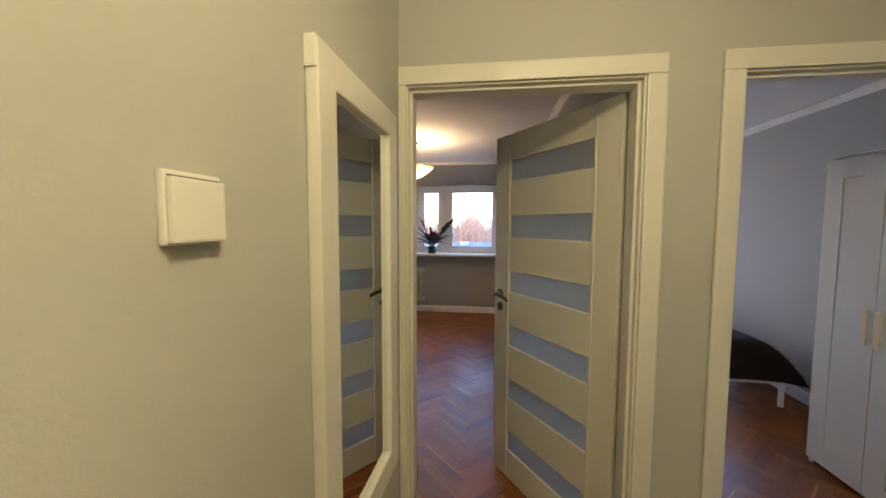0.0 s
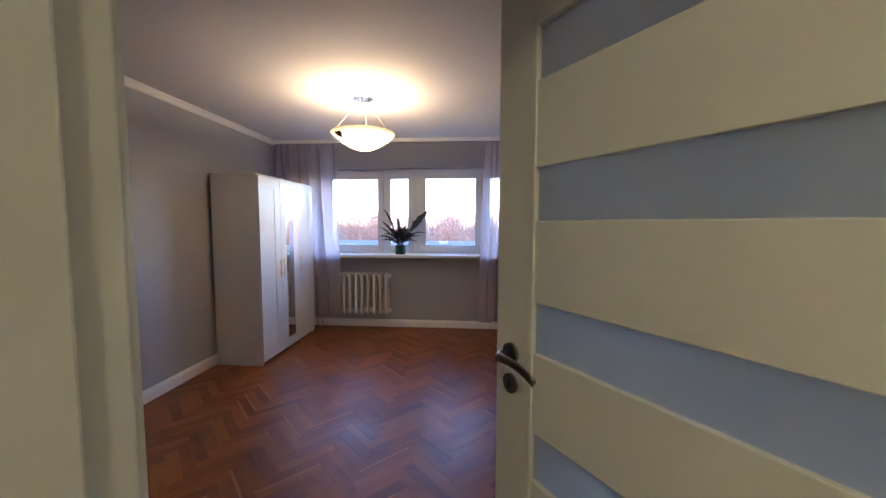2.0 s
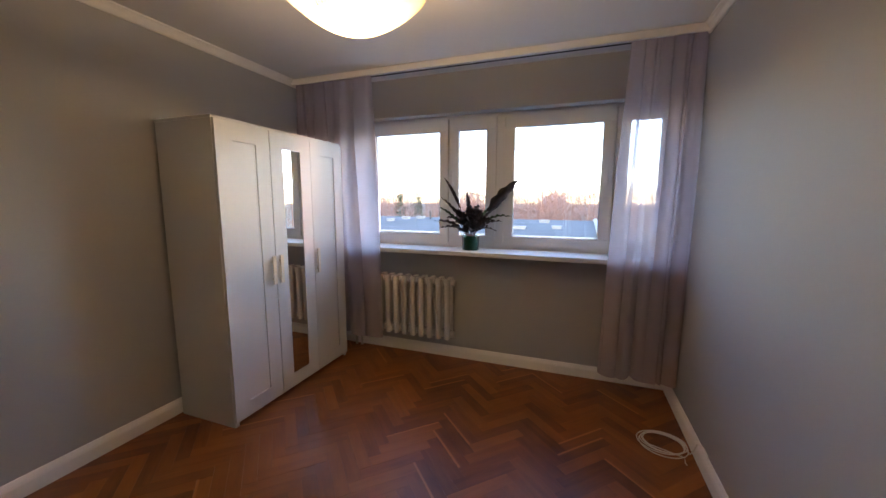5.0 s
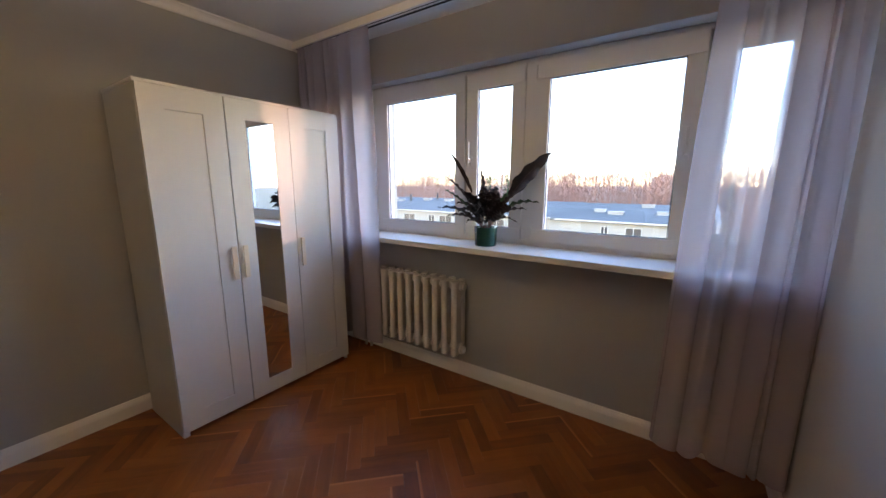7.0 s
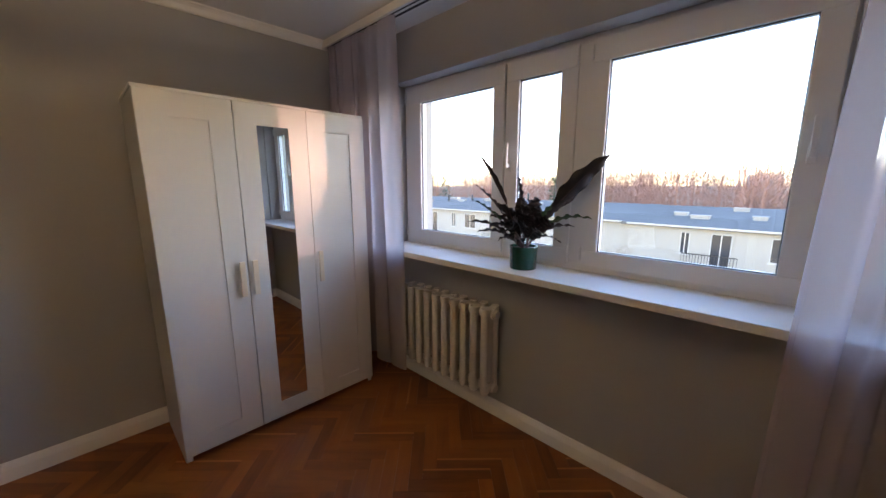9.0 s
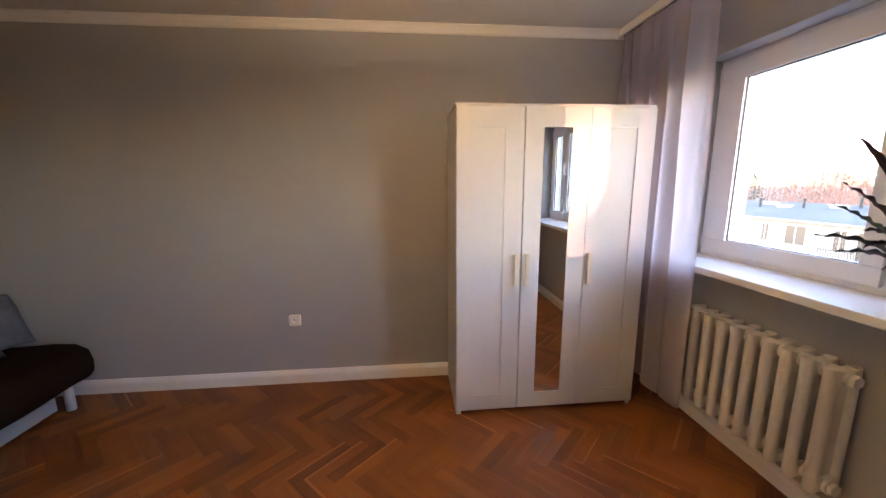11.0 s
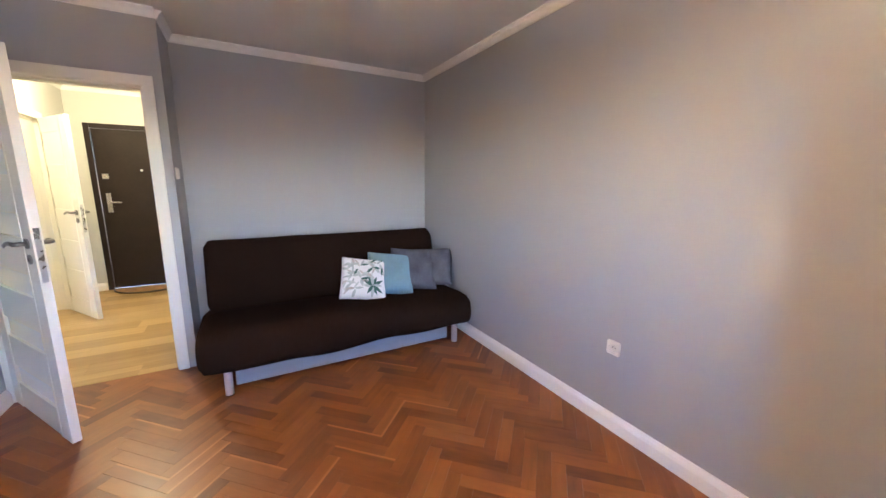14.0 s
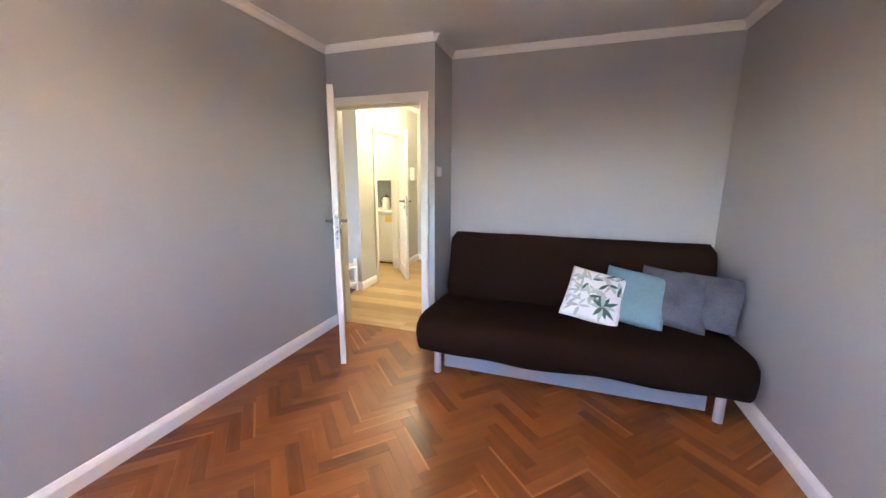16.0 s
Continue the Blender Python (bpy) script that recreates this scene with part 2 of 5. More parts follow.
M_MIRROR = mixed("silvered_mirror", [("ShaderNodeBsdfGlossy", (0.88, 0.90, 0.89), 0.0)], [])
M_GLASS = mixed("window_glass", [("ShaderNodeBsdfTransparent", (0.97, 0.985, 0.98), None), ("ShaderNodeBsdfGlossy", (1, 1, 1), 0.0)], [0.045])
M_FROST = mixed("frosted_door_glass", [("ShaderNodeBsdfTranslucent", (0.88, 0.92, 0.97), None), ("ShaderNodeBsdfDiffuse", (0.55, 0.60, 0.66), None), ("ShaderNodeBsdfGlossy", (0.9, 0.9, 0.9), 0.22)], [0.16, 0.10])
M_SHEER = mixed("sheer_mauve_voile", [("ShaderNodeBsdfTranslucent", (0.84, 0.76, 0.78), None), ("ShaderNodeBsdfDiffuse", (0.62, 0.52, 0.53), None), ("ShaderNodeBsdfTransparent", (0.93, 0.93, 0.96), None)], [0.42, 0.44])
M_BOWL = mixed("frosted_bowl_glass", [("ShaderNodeBsdfTranslucent", (0.82, 0.77, 0.62), None), ("ShaderNodeBsdfDiffuse", (0.82, 0.77, 0.63), None), ("ShaderNodeBsdfGlossy", (0.9, 0.9, 0.9), 0.25)], [0.35, 0.05])
M_BOWLRIM = M_BOWL
# outside
M_RENDER = mat("white_facade_render", (0.34, 0.312, 0.272), 0.85, vary=0.06, scale=1.2, bump=0.1, bump_scale=20, fine=6)
M_BITUMEN = mat("grey_bitumen_roof", (0.15, 0.145, 0.135), 0.95, spec=0.05, vary=0.2, scale=0.8, fine=3)
M_FACFRAME = mat("weathered_window_frame", (0.42, 0.40, 0.37), 0.5)
M_GLASSDARK = mat("dark_window_glass", (0.03, 0.035, 0.045), 0.06, vary=0.2)
M_BLIND = mat("beige_blind", (0.30, 0.25, 0.19), 0.7)
M_GROUND = mat("winter_grass_ground", (0.10, 0.09, 0.05), 0.95, vary=0.3, scale=0.4, fine=2)
M_TWIG = mat("bare_reddish_twigs", (0.36, 0.185, 0.13), 0.95, vary=0.35, scale=0.6, fine=2, spec=0.1)
M_TWIG2 = mat("bare_brown_twigs", (0.26, 0.165, 0.13), 0.95, vary=0.35, scale=0.6, fine=2, spec=0.1)
M_TRUNK = mat("grey_bark", (0.12, 0.085, 0.065), 0.95, vary=0.3, scale=2, spec=0.1)
M_PINE = mat("dark_pine_needles", (0.045, 0.062, 0.032), 0.95, vary=0.4, scale=1, fine=3, spec=0.1)
M_TOWER = mat("pale_concrete_panels", (0.5, 0.45, 0.42), 0.9, vary=0.05, scale=0.2)
M_TOWERBAND = mat("grey_window_band", (0.18, 0.18, 0.2), 0.4)


# ---- mesh helpers ----
def box(bm, a, b, bevel=0.0):
    """A box from corner a to corner b, with rounded edges where bevel is given."""
    c = [(a[i] + b[i]) / 2 for i in range(3)]
    s = [abs(b[i] - a[i]) for i in range(3)]
    r = bmesh.ops.create_cube(bm, size=1.0, matrix=Matrix.LocRotScale(c, None, s))
    if bevel:
        edges = list({e for v in r["verts"] for e in v.link_edges})
        bmesh.ops.bevel(bm, geom=edges, offset=min(bevel, min(s) * 0.45), segments=2, affect='EDGES', profile=0.7)
    return bm


def boxes(*items, bevel=0.0):
    bm = bmesh.new()
    for a, b in items:
        box(bm, a, b, bevel)
    return bm


def cyl(bm, a, b, r, r2=None, seg=16):
    """A capped cylinder or cone from a to b."""
    a, b = Vector(a), Vector(b)
    d = b - a
    m = Matrix.Translation((a + b) / 2) @ d.to_track_quat('Z', 'Y').to_matrix().to_4x4()
    bmesh.ops.create_cone(bm, cap_ends=True, segments=seg, radius1=r, radius2=r if r2 is None else r2, depth=d.length, matrix=m)
    return bm


def tube(bm, pts, r, seg=8, taper=1.0):
    """A round tube along points, tapering to taper times its radius."""
    rings = []
    n = len(pts)
    pts = [Vector(p) for p in pts]
    for i, p in enumerate(pts):
        d = (pts[min(i + 1, n - 1)] - pts[max(i - 1, 0)]).normalized()
        q = d.to_track_quat('Z', 'Y')
        rad = r * (1 + (taper - 1) * i / (n - 1))
        rings.append([bm.verts.new(p + q @ Vector((rad * math.cos(6.28318 * k / seg), rad * math.sin(6.28318 * k / seg), 0))) for k in range(seg)])
    for i in range(n - 1):
        for k in range(seg):
            bm.faces.new((rings[i][k], rings[i][(k + 1) % seg], rings[i + 1][(k + 1) % seg], rings[i + 1][k]))
    bm.faces.new(rings[0][::-1])
    bm.faces.new(rings[-1])
    return bm


def lathe(bm, prof, seg=40, centre=(0, 0, 0)):
    """A turned body from (radius, height) pairs."""
    rings = []
    for r, z in prof:
        rings.append([bm.verts.new((centre[0] + max(r, 1e-4) * math.cos(6.2831853 * k / seg), centre[1] + max(r, 1e-4) * math.sin(6.2831853 * k / seg), centre[2] + z)) for k in range(seg)])
    for i in range(len(prof) - 1):
        for k in range(seg):
            bm.faces.new((rings[i][k], rings[i][(k + 1) % seg], rings[i + 1][(k + 1) % seg], rings[i + 1][k]))
    return bm


def grid(bm, f, nu, nv):
    """A sheet of nu by nv cells from f(u, v), u and v from 0 to 1."""
    vs = [[bm.verts.new(f(i / nu, j / nv)) for j in range(nv + 1)] for i in range(nu + 1)]
    for i in range(nu):
        for j in range(nv):
            bm.faces.new((vs[i][j], vs[i + 1][j], vs[i + 1][j + 1], vs[i][j + 1]))
    return bm


def extrude_profile(bm, prof, a, b, out):
    """A moulding: profile of (out, up) pairs swept from a to b; out is the way off the wall."""
    a, b, out = Vector(a), Vector(b), Vector(out)
    ring = lambda p: [bm.verts.new(p + out * u + Vector((0, 0, z))) for u, z in prof]
    r0, r1 = ring(a), ring(b)
    k = len(prof)
    for i in range(k):
        bm.faces.new((r0[i], r0[(i + 1) % k], r1[(i + 1) % k], r1[i]))
    bm.faces.new(r0[::-1])
    bm.faces.new(r1)
    return bm


def part(name, bm, material, parent=None, label="", smooth=False):
    """Links a bmesh as one mesh object under a thing or a part."""
    bmesh.ops.recalc_face_normals(bm, faces=bm.faces)
    me = bpy.data.meshes.new(name)
    bm.to_mesh(me)
    bm.free()
    me.materials.append(material)
    if smooth:
        me.shade_smooth()
    ob = new(name, me)
    if parent:
        ob.parent = parent
    if label:
        ob["label"] = label
    return ob


def thing(name, m, label, category, group="", kind=""):
    ob = new(name)
    ob.empty_display_size = 0.1
    ob.matrix_world = m
    return tagged(ob, label, category, group, kind)


def setting(name, bm, material, label, category, smooth=False):
    return tagged(part(name, bm, material, None, "", smooth), label, category, "", "structure")


def smooth_sharp(ob, angle=40):
    """Smooth shading with sharp edges kept."""
    ob.data.shade_smooth()
    bm = bmesh.new()
    bm.from_mesh(ob.data)
    for e in bm.edges:
        if len(e.link_faces) == 2 and e.calc_face_angle(0) > radians(angle):
            e.smooth = False
    bm.to_mesh(ob.data)
    bm.free()
    return ob


# ---- plan ----
XW, XE = -2.807, 0.357          # room: west and east wall faces
YS, YD, YN = 1.245, 1.70, 6.27  # niche back wall, door wall, window wall
XJ = -0.641                     # side of the niche
ZC = 2.487                      # ceiling
HW, HE = -0.556, 0.70           # hall: west and east wall faces
HN = 1.57                       # hall side of the door wall
HS = -1.18                      # entrance wall
ZT = -10.0                      # ground outside
# ---- structure ----
D1A, D1B, DH = -0.518, 0.308, 2.0      # door opening into the room
D2A, D2B = 0.624, 1.45               # door opening into the bedroom
R2W, R2E, R2N = 0.56, 2.45, 6.27     # bedroom
R2S = 1.67
WA, WB, WZ0, WZ1 = -2.36, 0.335, 1.005, 2.165   # window opening
YO = 6.62                            # outer face of the facade

setting("wall_west", boxes(((XW - 0.2, YS - 0.12, 0), (XW, YO, ZC))), M_WALL, "smooth grey painted plaster wall beside the wardrobe", "wall")
setting("wall_south", boxes(((XW, YS - 0.12, 0), (XJ, YS, ZC))), M_WALL, "smooth grey painted plaster wall behind the sofa", "wall")
setting("wall_niche", boxes(((XJ, YS - 0.12, 0), (HW - 0.003, YD, ZC))), M_WALL, "grey painted wall end beside the sofa niche", "wall")
bm = boxes(((HW - 0.003, HN + 0.003, 0), (D1A - 0.025, YD, ZC)), ((D1A - 0.025, HN + 0.003, DH + 0.025), (XE, YD, ZC)))
setting("wall_door", bm, M_WALL, "grey painted wall over the open room door", "wall")
setting("wall_east", boxes(((XE, HN + 0.003, 0), (R2W, YO, ZC))), M_WALL, "smooth grey painted plaster wall opposite the wardrobe", "wall")
bm = boxes(((XW, YN, 0), (XE, YO, WZ0 - 0.04)), ((XW, YN, WZ1), (XE, YO, ZC)),
           ((XW, YN, WZ0 - 0.04), (WA, YO, WZ1)), ((WB, YN, WZ0 - 0.04), (XE, YO, WZ1)))
setting("wall_north", bm, M_WALL, "grey painted wall round the wide window", "wall")
setting("ceiling", boxes(((XW - 0.2, YS - 0.12, ZC), (R2E + 0.2, YO, ZC + 0.2)), ((-1.9, HS - 0.3, ZC), (3.2, YS - 0.12, ZC + 0.2))), M_CEIL, "matt white painted plaster ceiling", "ceiling")

# hall, kitchen and bedroom walls
bm = boxes(((HW - 0.083, 0.375, 0), (HW, HN, ZC)))
setting("wall_hall_west", bm, M_LITWALL, "grey painted hall wall, lightened as lamplit, with the mirror and switch", "wall")
bm = boxes(((D1B + 0.025, HN - 0.004, 0), (D2A - 0.025, HN + 0.003, ZC)), ((HW, HN - 0.004, DH + 0.025), (D1B + 0.025, HN + 0.003, ZC)),
           ((HW, HN - 0.004, 0), (D1A - 0.025, HN + 0.003, DH + 0.025)), ((D2A - 0.025, HN - 0.004, DH + 0.025), (2.6, R2S, ZC)),
           ((D2B + 0.025, HN - 0.004, 0), (2.6, R2S, DH + 0.025)), ((R2W, HN + 0.003, 0), (D2A - 0.025, R2S, DH + 0.025)), ((R2W, HN + 0.003, DH + 0.025), (D2A - 0.025, R2S, ZC)))
setting("wall_hall_north", bm, M_LITWALL, "grey painted hall wall, lightened as lamplit, with two doorways", "wall")
KA, KB = -0.46, 0.24                 # kitchen doorway in the hall's east wall
bm = boxes(((HE, KB + 0.02, 0), (HE + 0.12, 0.68, ZC)), ((HE, HS, 0), (HE + 0.12, KA - 0.02, ZC)), ((HE, KA - 0.02, DH + 0.02), (HE + 0.12, KB + 0.02, ZC)))
setting("wall_hall_east", bm, M_LITWALL, "grey painted hall wall, lightened as lamplit, with the kitchen doorway", "wall")
setting("wall_hall_nook", boxes(((HE + 0.12, 0.56, 0), (1.75, 0.68, ZC)), ((1.75, 0.56, 0), (1.87, HN - 0.004, ZC))), M_LITWALL, "grey painted walls of the hall nook, lightened as lamplit", "wall")
setting("wall_entrance", boxes(((-1.9, HS - 0.2, 0), (-0.44, HS, ZC)), ((0.56, HS - 0.2, 0), (HE + 0.12, HS, ZC)), ((-0.44, HS - 0.2, 2.08), (0.56, HS, ZC))), M_LITWALL, "grey painted wall round the entrance door, lightened as lamplit", "wall")
setting("wall_hall_return", boxes(((-1.9, 0.375, 0), (HW - 0.083, 0.49, ZC)), ((-2.0, HS, 0), (-1.9, 0.49, ZC))), M_LITWALL, "grey painted walls closing the hall, lightened as lamplit", "wall")
setting("wall_kitchen", boxes(((HE + 0.12, -1.40, 0), (3.0, -1.26, ZC)), ((3.0, -1.40, 0), (3.1, 0.68, ZC)), ((1.87, 0.56, 0), (3.0, 0.68, ZC))), M_LITWALL, "kitchen walls in the hall's lightened lamplit colour", "wall")
# Unseen east and north openings, added and sized to light the bedroom.
bm = boxes(((R2E, R2S, 0), (R2E + 0.15, 4.55, ZC)), ((R2E, 6.2, 0), (R2E + 0.15, YO, ZC)), ((R2E, 4.55, 0), (R2E + 0.15, 6.2, 0.1)), ((R2E, 4.55, 2.42), (R2E + 0.15, 6.2, ZC)), ((R2W, YN, 0), (R2E, YO, 0.95)), ((R2W, YN, 2.15), (R2E, YO, ZC)), ((R2W, YN, 0.95), (1.25, YO, 2.15)), ((1.70, YN, 0.95), (R2E, YO, 2.15)))
setting("wall_bedroom", bm, M_WALL, "grey painted bedroom walls with unseen openings added for light", "wall")
setting("facade_floor_slab", boxes(((XW - 0.2, HS - 0.3, -0.3), (3.2, YO, -0.024))), M_SUBFLOOR, "dark levelled slab under the floors", "floor slab")

# skirting boards with a rounded top
BASE = [(0, 0), (0.022, 0), (0.022, 0.066), (0.017, 0.081), (0.012, 0.088), (0.008, 0.097), (0, 0.099)]


def skirting(a, b, out):
    bm = bmesh.new()
    extrude_profile(bm, BASE, (*a, 0), (*b, 0), (*out, 0))
    return setting("baseboard", bm, M_WHITE, "white painted wooden skirting board along the wall", "baseboard")


skirting((XW, YS), (XW, YN), (1, 0))
skirting((XW + 0.022, YS), (XJ - 0.022, YS), (0, 1))
skirting((XJ, YS), (XJ, YD), (-1, 0))
skirting((XW + 0.022, YN), (XE - 0.022, YN), (0, -1))
skirting((XE, YD + 0.02), (XE, YN), (-1, 0))
skirting((HE, KB + 0.09), (HE, 0.702), (-1, 0))
skirting((HE, 0.68), (1.75, 0.68), (0, 1))
skirting((HE, HS), (HE, KA - 0.09), (-1, 0))
skirting((0.57, HS), (HE - 0.022, HS), (0, 1))
skirting((R2E, 2.75), (R2E, YN), (-1, 0))
skirting((HW, 0.375), (HW, HN - 0.02), (1, 0))
skirting((D1B + 0.10, HN - 0.004), (D2A - 0.10, HN - 0.004), (0, -1))

# coved cornice under the ceiling
CORN = [(0, 0), (0.0, -0.056), (0.010, -0.056), (0.016, -0.046), (0.023, -0.026), (0.032, -0.014), (0.040, -0.008), (0.040, 0)]


def cornice(a, b, out):
    bm = bmesh.new()
    extrude_profile(bm, CORN, (*a, ZC), (*b, ZC), (*out, 0))
    return setting("trim", bm, M_CORN, "white moulded cornice between wall and ceiling", "cornice")


cornice((XW, YS), (XW, YN), (1, 0))
cornice((XW, YS), (XJ, YS), (0, 1))
cornice((XJ, YS), (XJ, YD), (-1, 0))
cornice((XJ, YD), (XE, YD), (0, 1))
cornice((XE, YD), (XE, YN), (-1, 0))
cornice((-1.9, HS), (HE, HS), (0, 1))
cornice((HE, HS), (HE, 0.68), (-1, 0))
cornice((R2E, R2S), (R2E, YN), (-1, 0))


# door frames: jamb liners and casings
def door_frame(name, a, b, y0, y1, label, both=True, along='x'):
    """A lined opening from a to b in a wall that lies from y0 to y1."""
    w, th = 0.072, 0.014
    root = thing(name, pose(0, 0, 0), label, "door frame", "", "structure")
    put = (lambda p, q: (p, q)) if along == 'x' else (lambda p, q: ((p[1], p[0], p[2]), (q[1], q[0], q[2])))
    part("jamb", boxes(put((a - 0.023, y0 - 0.004, 0), (a, y1 + 0.004, DH)), bevel=0.003), M_DOOR, root)
    part("jamb", boxes(put((b, y0 - 0.004, 0), (b + 0.023, y1 + 0.004, DH)), bevel=0.003), M_DOOR, root)
    part("head", boxes(put((a - 0.023, y0 - 0.004, DH), (b + 0.023, y1 + 0.004, DH + 0.023)), bevel=0.003), M_DOOR, root)
    sides = [(y0, -1)] + ([(y1, 1)] if both else [])
    for y, s in sides:
        ya, yb = sorted((y + s * 0.0045, y + s * (0.0045 + th)))
        lo, hi = a - w, b + w
        if along == 'x' and a < 0:
            # the casings meet the side walls
            lo = max(lo, HW + 0.002 if s < 0 else XJ + 0.02)
            hi = hi if s < 0 else min(hi, XE - 0.002)
        part("casing", boxes(put((lo, ya, 0), (a - 0.006, yb, DH + 0.006)), bevel=0.006), M_DOOR, root)
        part("casing", boxes(put((b + 0.006, ya, 0), (hi, yb, DH + 0.006)), bevel=0.006), M_DOOR, root)
        part("casing", boxes(put((lo, ya, DH + 0.006), (hi, yb, DH + 0.072)), bevel=0.006), M_DOOR, root)
    # rebate stop and rubber seal
    ys = y1 - 0.045
    part("stop", boxes(put((a, y0 + 0.02, 0), (a + 0.012, ys, DH - 0.012)), bevel=0.003), M_DOOR, root)
    part("stop", boxes(put((b - 0.012, y0 + 0.02, 0), (b, ys, DH - 0.012)), bevel=0.003), M_DOOR, root)
    part("stop", boxes(put((a, y0 + 0.02, DH - 0.012), (b, ys, DH)), bevel=0.003), M_DOOR, root)
    return root


door_frame("door_frame_1", D1A, D1B, HN - 0.004, YD, "cream door frame with flat casings round the room doorway")
door_frame("door_frame_2", D2A, D2B, HN - 0.004, R2S, "cream door frame with flat casings round the bedroom doorway")
door_frame("door_frame_3", KA, KB, HE, HE + 0.12, "cream door frame with flat casings round the kitchen doorway", along='y')


def lever(parent, x, z, y, s, flip=1):
    """A lever handle with two round roses on a door face; s is the way off the face."""
    h = part("handle", cyl(bmesh.new(), (x, y, z), (x, y + s * 0.008, z), 0.026, seg=24), M_LEVER, parent, "dark nickel lever handle", True)
    smooth_sharp(h)
    yc = y + s * 0.051
    bm = bmesh.new()
    tube(bm, [(x, y + s * 0.008, z), (x, y + s * 0.033, z), (x + flip * 0.008, y + s * 0.047, z), (x + flip * 0.028, yc, z + 0.003), (x + flip * 0.055, yc, z + 0.003), (x + flip * 0.085, yc, z - 0.001), (x + flip * 0.110, yc, z - 0.008), (x + flip * 0.132, yc, z - 0.017)], 0.0115, 14, 0.95)
    for v in bm.verts:
        # the grip is a flat bar
        if abs(v.co.x - x) > 0.026:
            v.co.y = yc + (v.co.y - yc) * 0.45
    part("lever", bm, M_LEVER, h, smooth=True)
    k = part("key_rose", cyl(bmesh.new(), (x, y, z - 0.078), (x, y + s * 0.007, z - 0.078), 0.025, seg=24), M_LEVER, parent, "dark nickel key rose")
    part("keyhole", boxes(((x - 0.003, y + s * 0.0065, z - 0.090), (x + 0.003, y + s * 0.0085, z - 0.068))), M_HOLESHADE, k)


def panel_door(name, width, hinge, angle, label, glazed=True):
    """A leaf with six frosted strips between flat rails. Local x runs from the hinge to the free edge."""
    root = thing(name, pose(*hinge, 0, 0, angle), label, "door", "", "structure")
    t, st = 0.040, 0.125
    part("stile", boxes(((0, -t, 0.012), (st, 0, DH - 0.004)), bevel=0.004), M_DOOR, root)
    part("stile", boxes(((width - st, -t, 0.012), (width, 0, DH - 0.004)), bevel=0.004), M_DOOR, root)
    for x in (st, width - st):
        for y in (0.0, -t):
            part("bead", boxes(((x - 0.007, y - 0.003, 0.014), (x + 0.007, y + 0.003, DH - 0.006)), bevel=0.0028), M_DOOR, root)
    bottoms = [0.175 + 0.312 * k for k in range(6)]
    gh = 0.121
    edges = [0.012] + [v for b in bottoms for v in (b, b + gh)] + [DH - 0.004]
    for k in range(0, len(edges), 2):
        part("rail", boxes(((st + 0.001, -t + 0.003, edges[k]), (width - st - 0.001, -0.003, edges[k + 1])), bevel=0.003), M_DOOR, root)
    for b in bottoms:
        if not glazed:
            part("infill", boxes(((st + 0.001, -t / 2 - 0.010, b), (width - st - 0.001, -t / 2 + 0.010, b + gh)), bevel=0.002), M_DOOR, root)
            continue
        part("pane", boxes(((st - 0.01, -t / 2 - 0.003, b - 0.008), (width - st + 0.01, -t / 2 + 0.003, b + gh + 0.008))), M_FROST, root, "frosted glass strip")
    lever(root, width - 0.06, 1.092, 0.0, 1, -1)
    lever(root, width - 0.06, 1.092, -t, -1, -1)
    part("latch_plate", boxes(((width, -t / 2 - 0.011, 0.90), (width + 0.002, -t / 2 + 0.011, 1.17))), M_STEEL, root)
    for z in (0.25, 1.0, 1.75):
        part("hinge", cyl(bmesh.new(), (-0.004, 0.010, z - 0.04), (-0.004, 0.010, z + 0.04), 0.006), M_DOOR, root)
    return root


panel_door("door_1", 0.835, (0.290, YD - 0.004, 0), 124.0, "open cream door with six frosted glass strips")
panel_door("door_2", 0.70, (HE - 0.006, KA + 0.005, 0), 124.5, "open cream kitchen door standing into the hall", False)

# entrance door, closed
en = thing("door_3", pose(0, 0, 0), "closed dark brown entrance door with steel lock", "door", "", "structure")
part("frame", boxes(((-0.44, HS - 0.12, 0), (-0.385, HS + 0.012, 2.08)), ((0.505, HS - 0.12, 0), (0.56, HS + 0.012, 2.08)), ((-0.385, HS - 0.12, 2.025), (0.505, HS + 0.012, 2.08)), bevel=0.004), M_ENTRY, en)
part("leaf", boxes(((-0.38, HS - 0.065, 0.012), (0.50, HS - 0.012, 2.02)), bevel=0.008), M_ENTRY, en)
yl = HS - 0.012
esc = part("escutcheon", boxes(((0.400, yl, 1.00), (0.448, yl + 0.012, 1.24)), bevel=0.005), M_STEEL, en, "steel lock plate")
bm = tube(bmesh.new(), [(0.424, yl + 0.01, 1.13), (0.424, yl + 0.05, 1.13), (0.40, yl + 0.056, 1.13), (0.30, yl + 0.056, 1.128)], 0.009, 10)
part("lever", bm, M_STEEL, esc, smooth=True)
part("upper_lock", boxes(((0.395, yl, 1.42), (0.455, yl + 0.012, 1.48)), bevel=0.006), M_STEEL, en)
part("peephole", cyl(bmesh.new(), (0.06, yl, 1.53), (0.06, yl + 0.006, 1.53), 0.014), M_STEEL, en)

# window with four sashes
win = thing("window_1", pose(0, 0, 0), "wide white plastic window with four casement sashes", "window", "", "structure")
YF0, YF1 = 6.375, 6.445
fr = 0.035
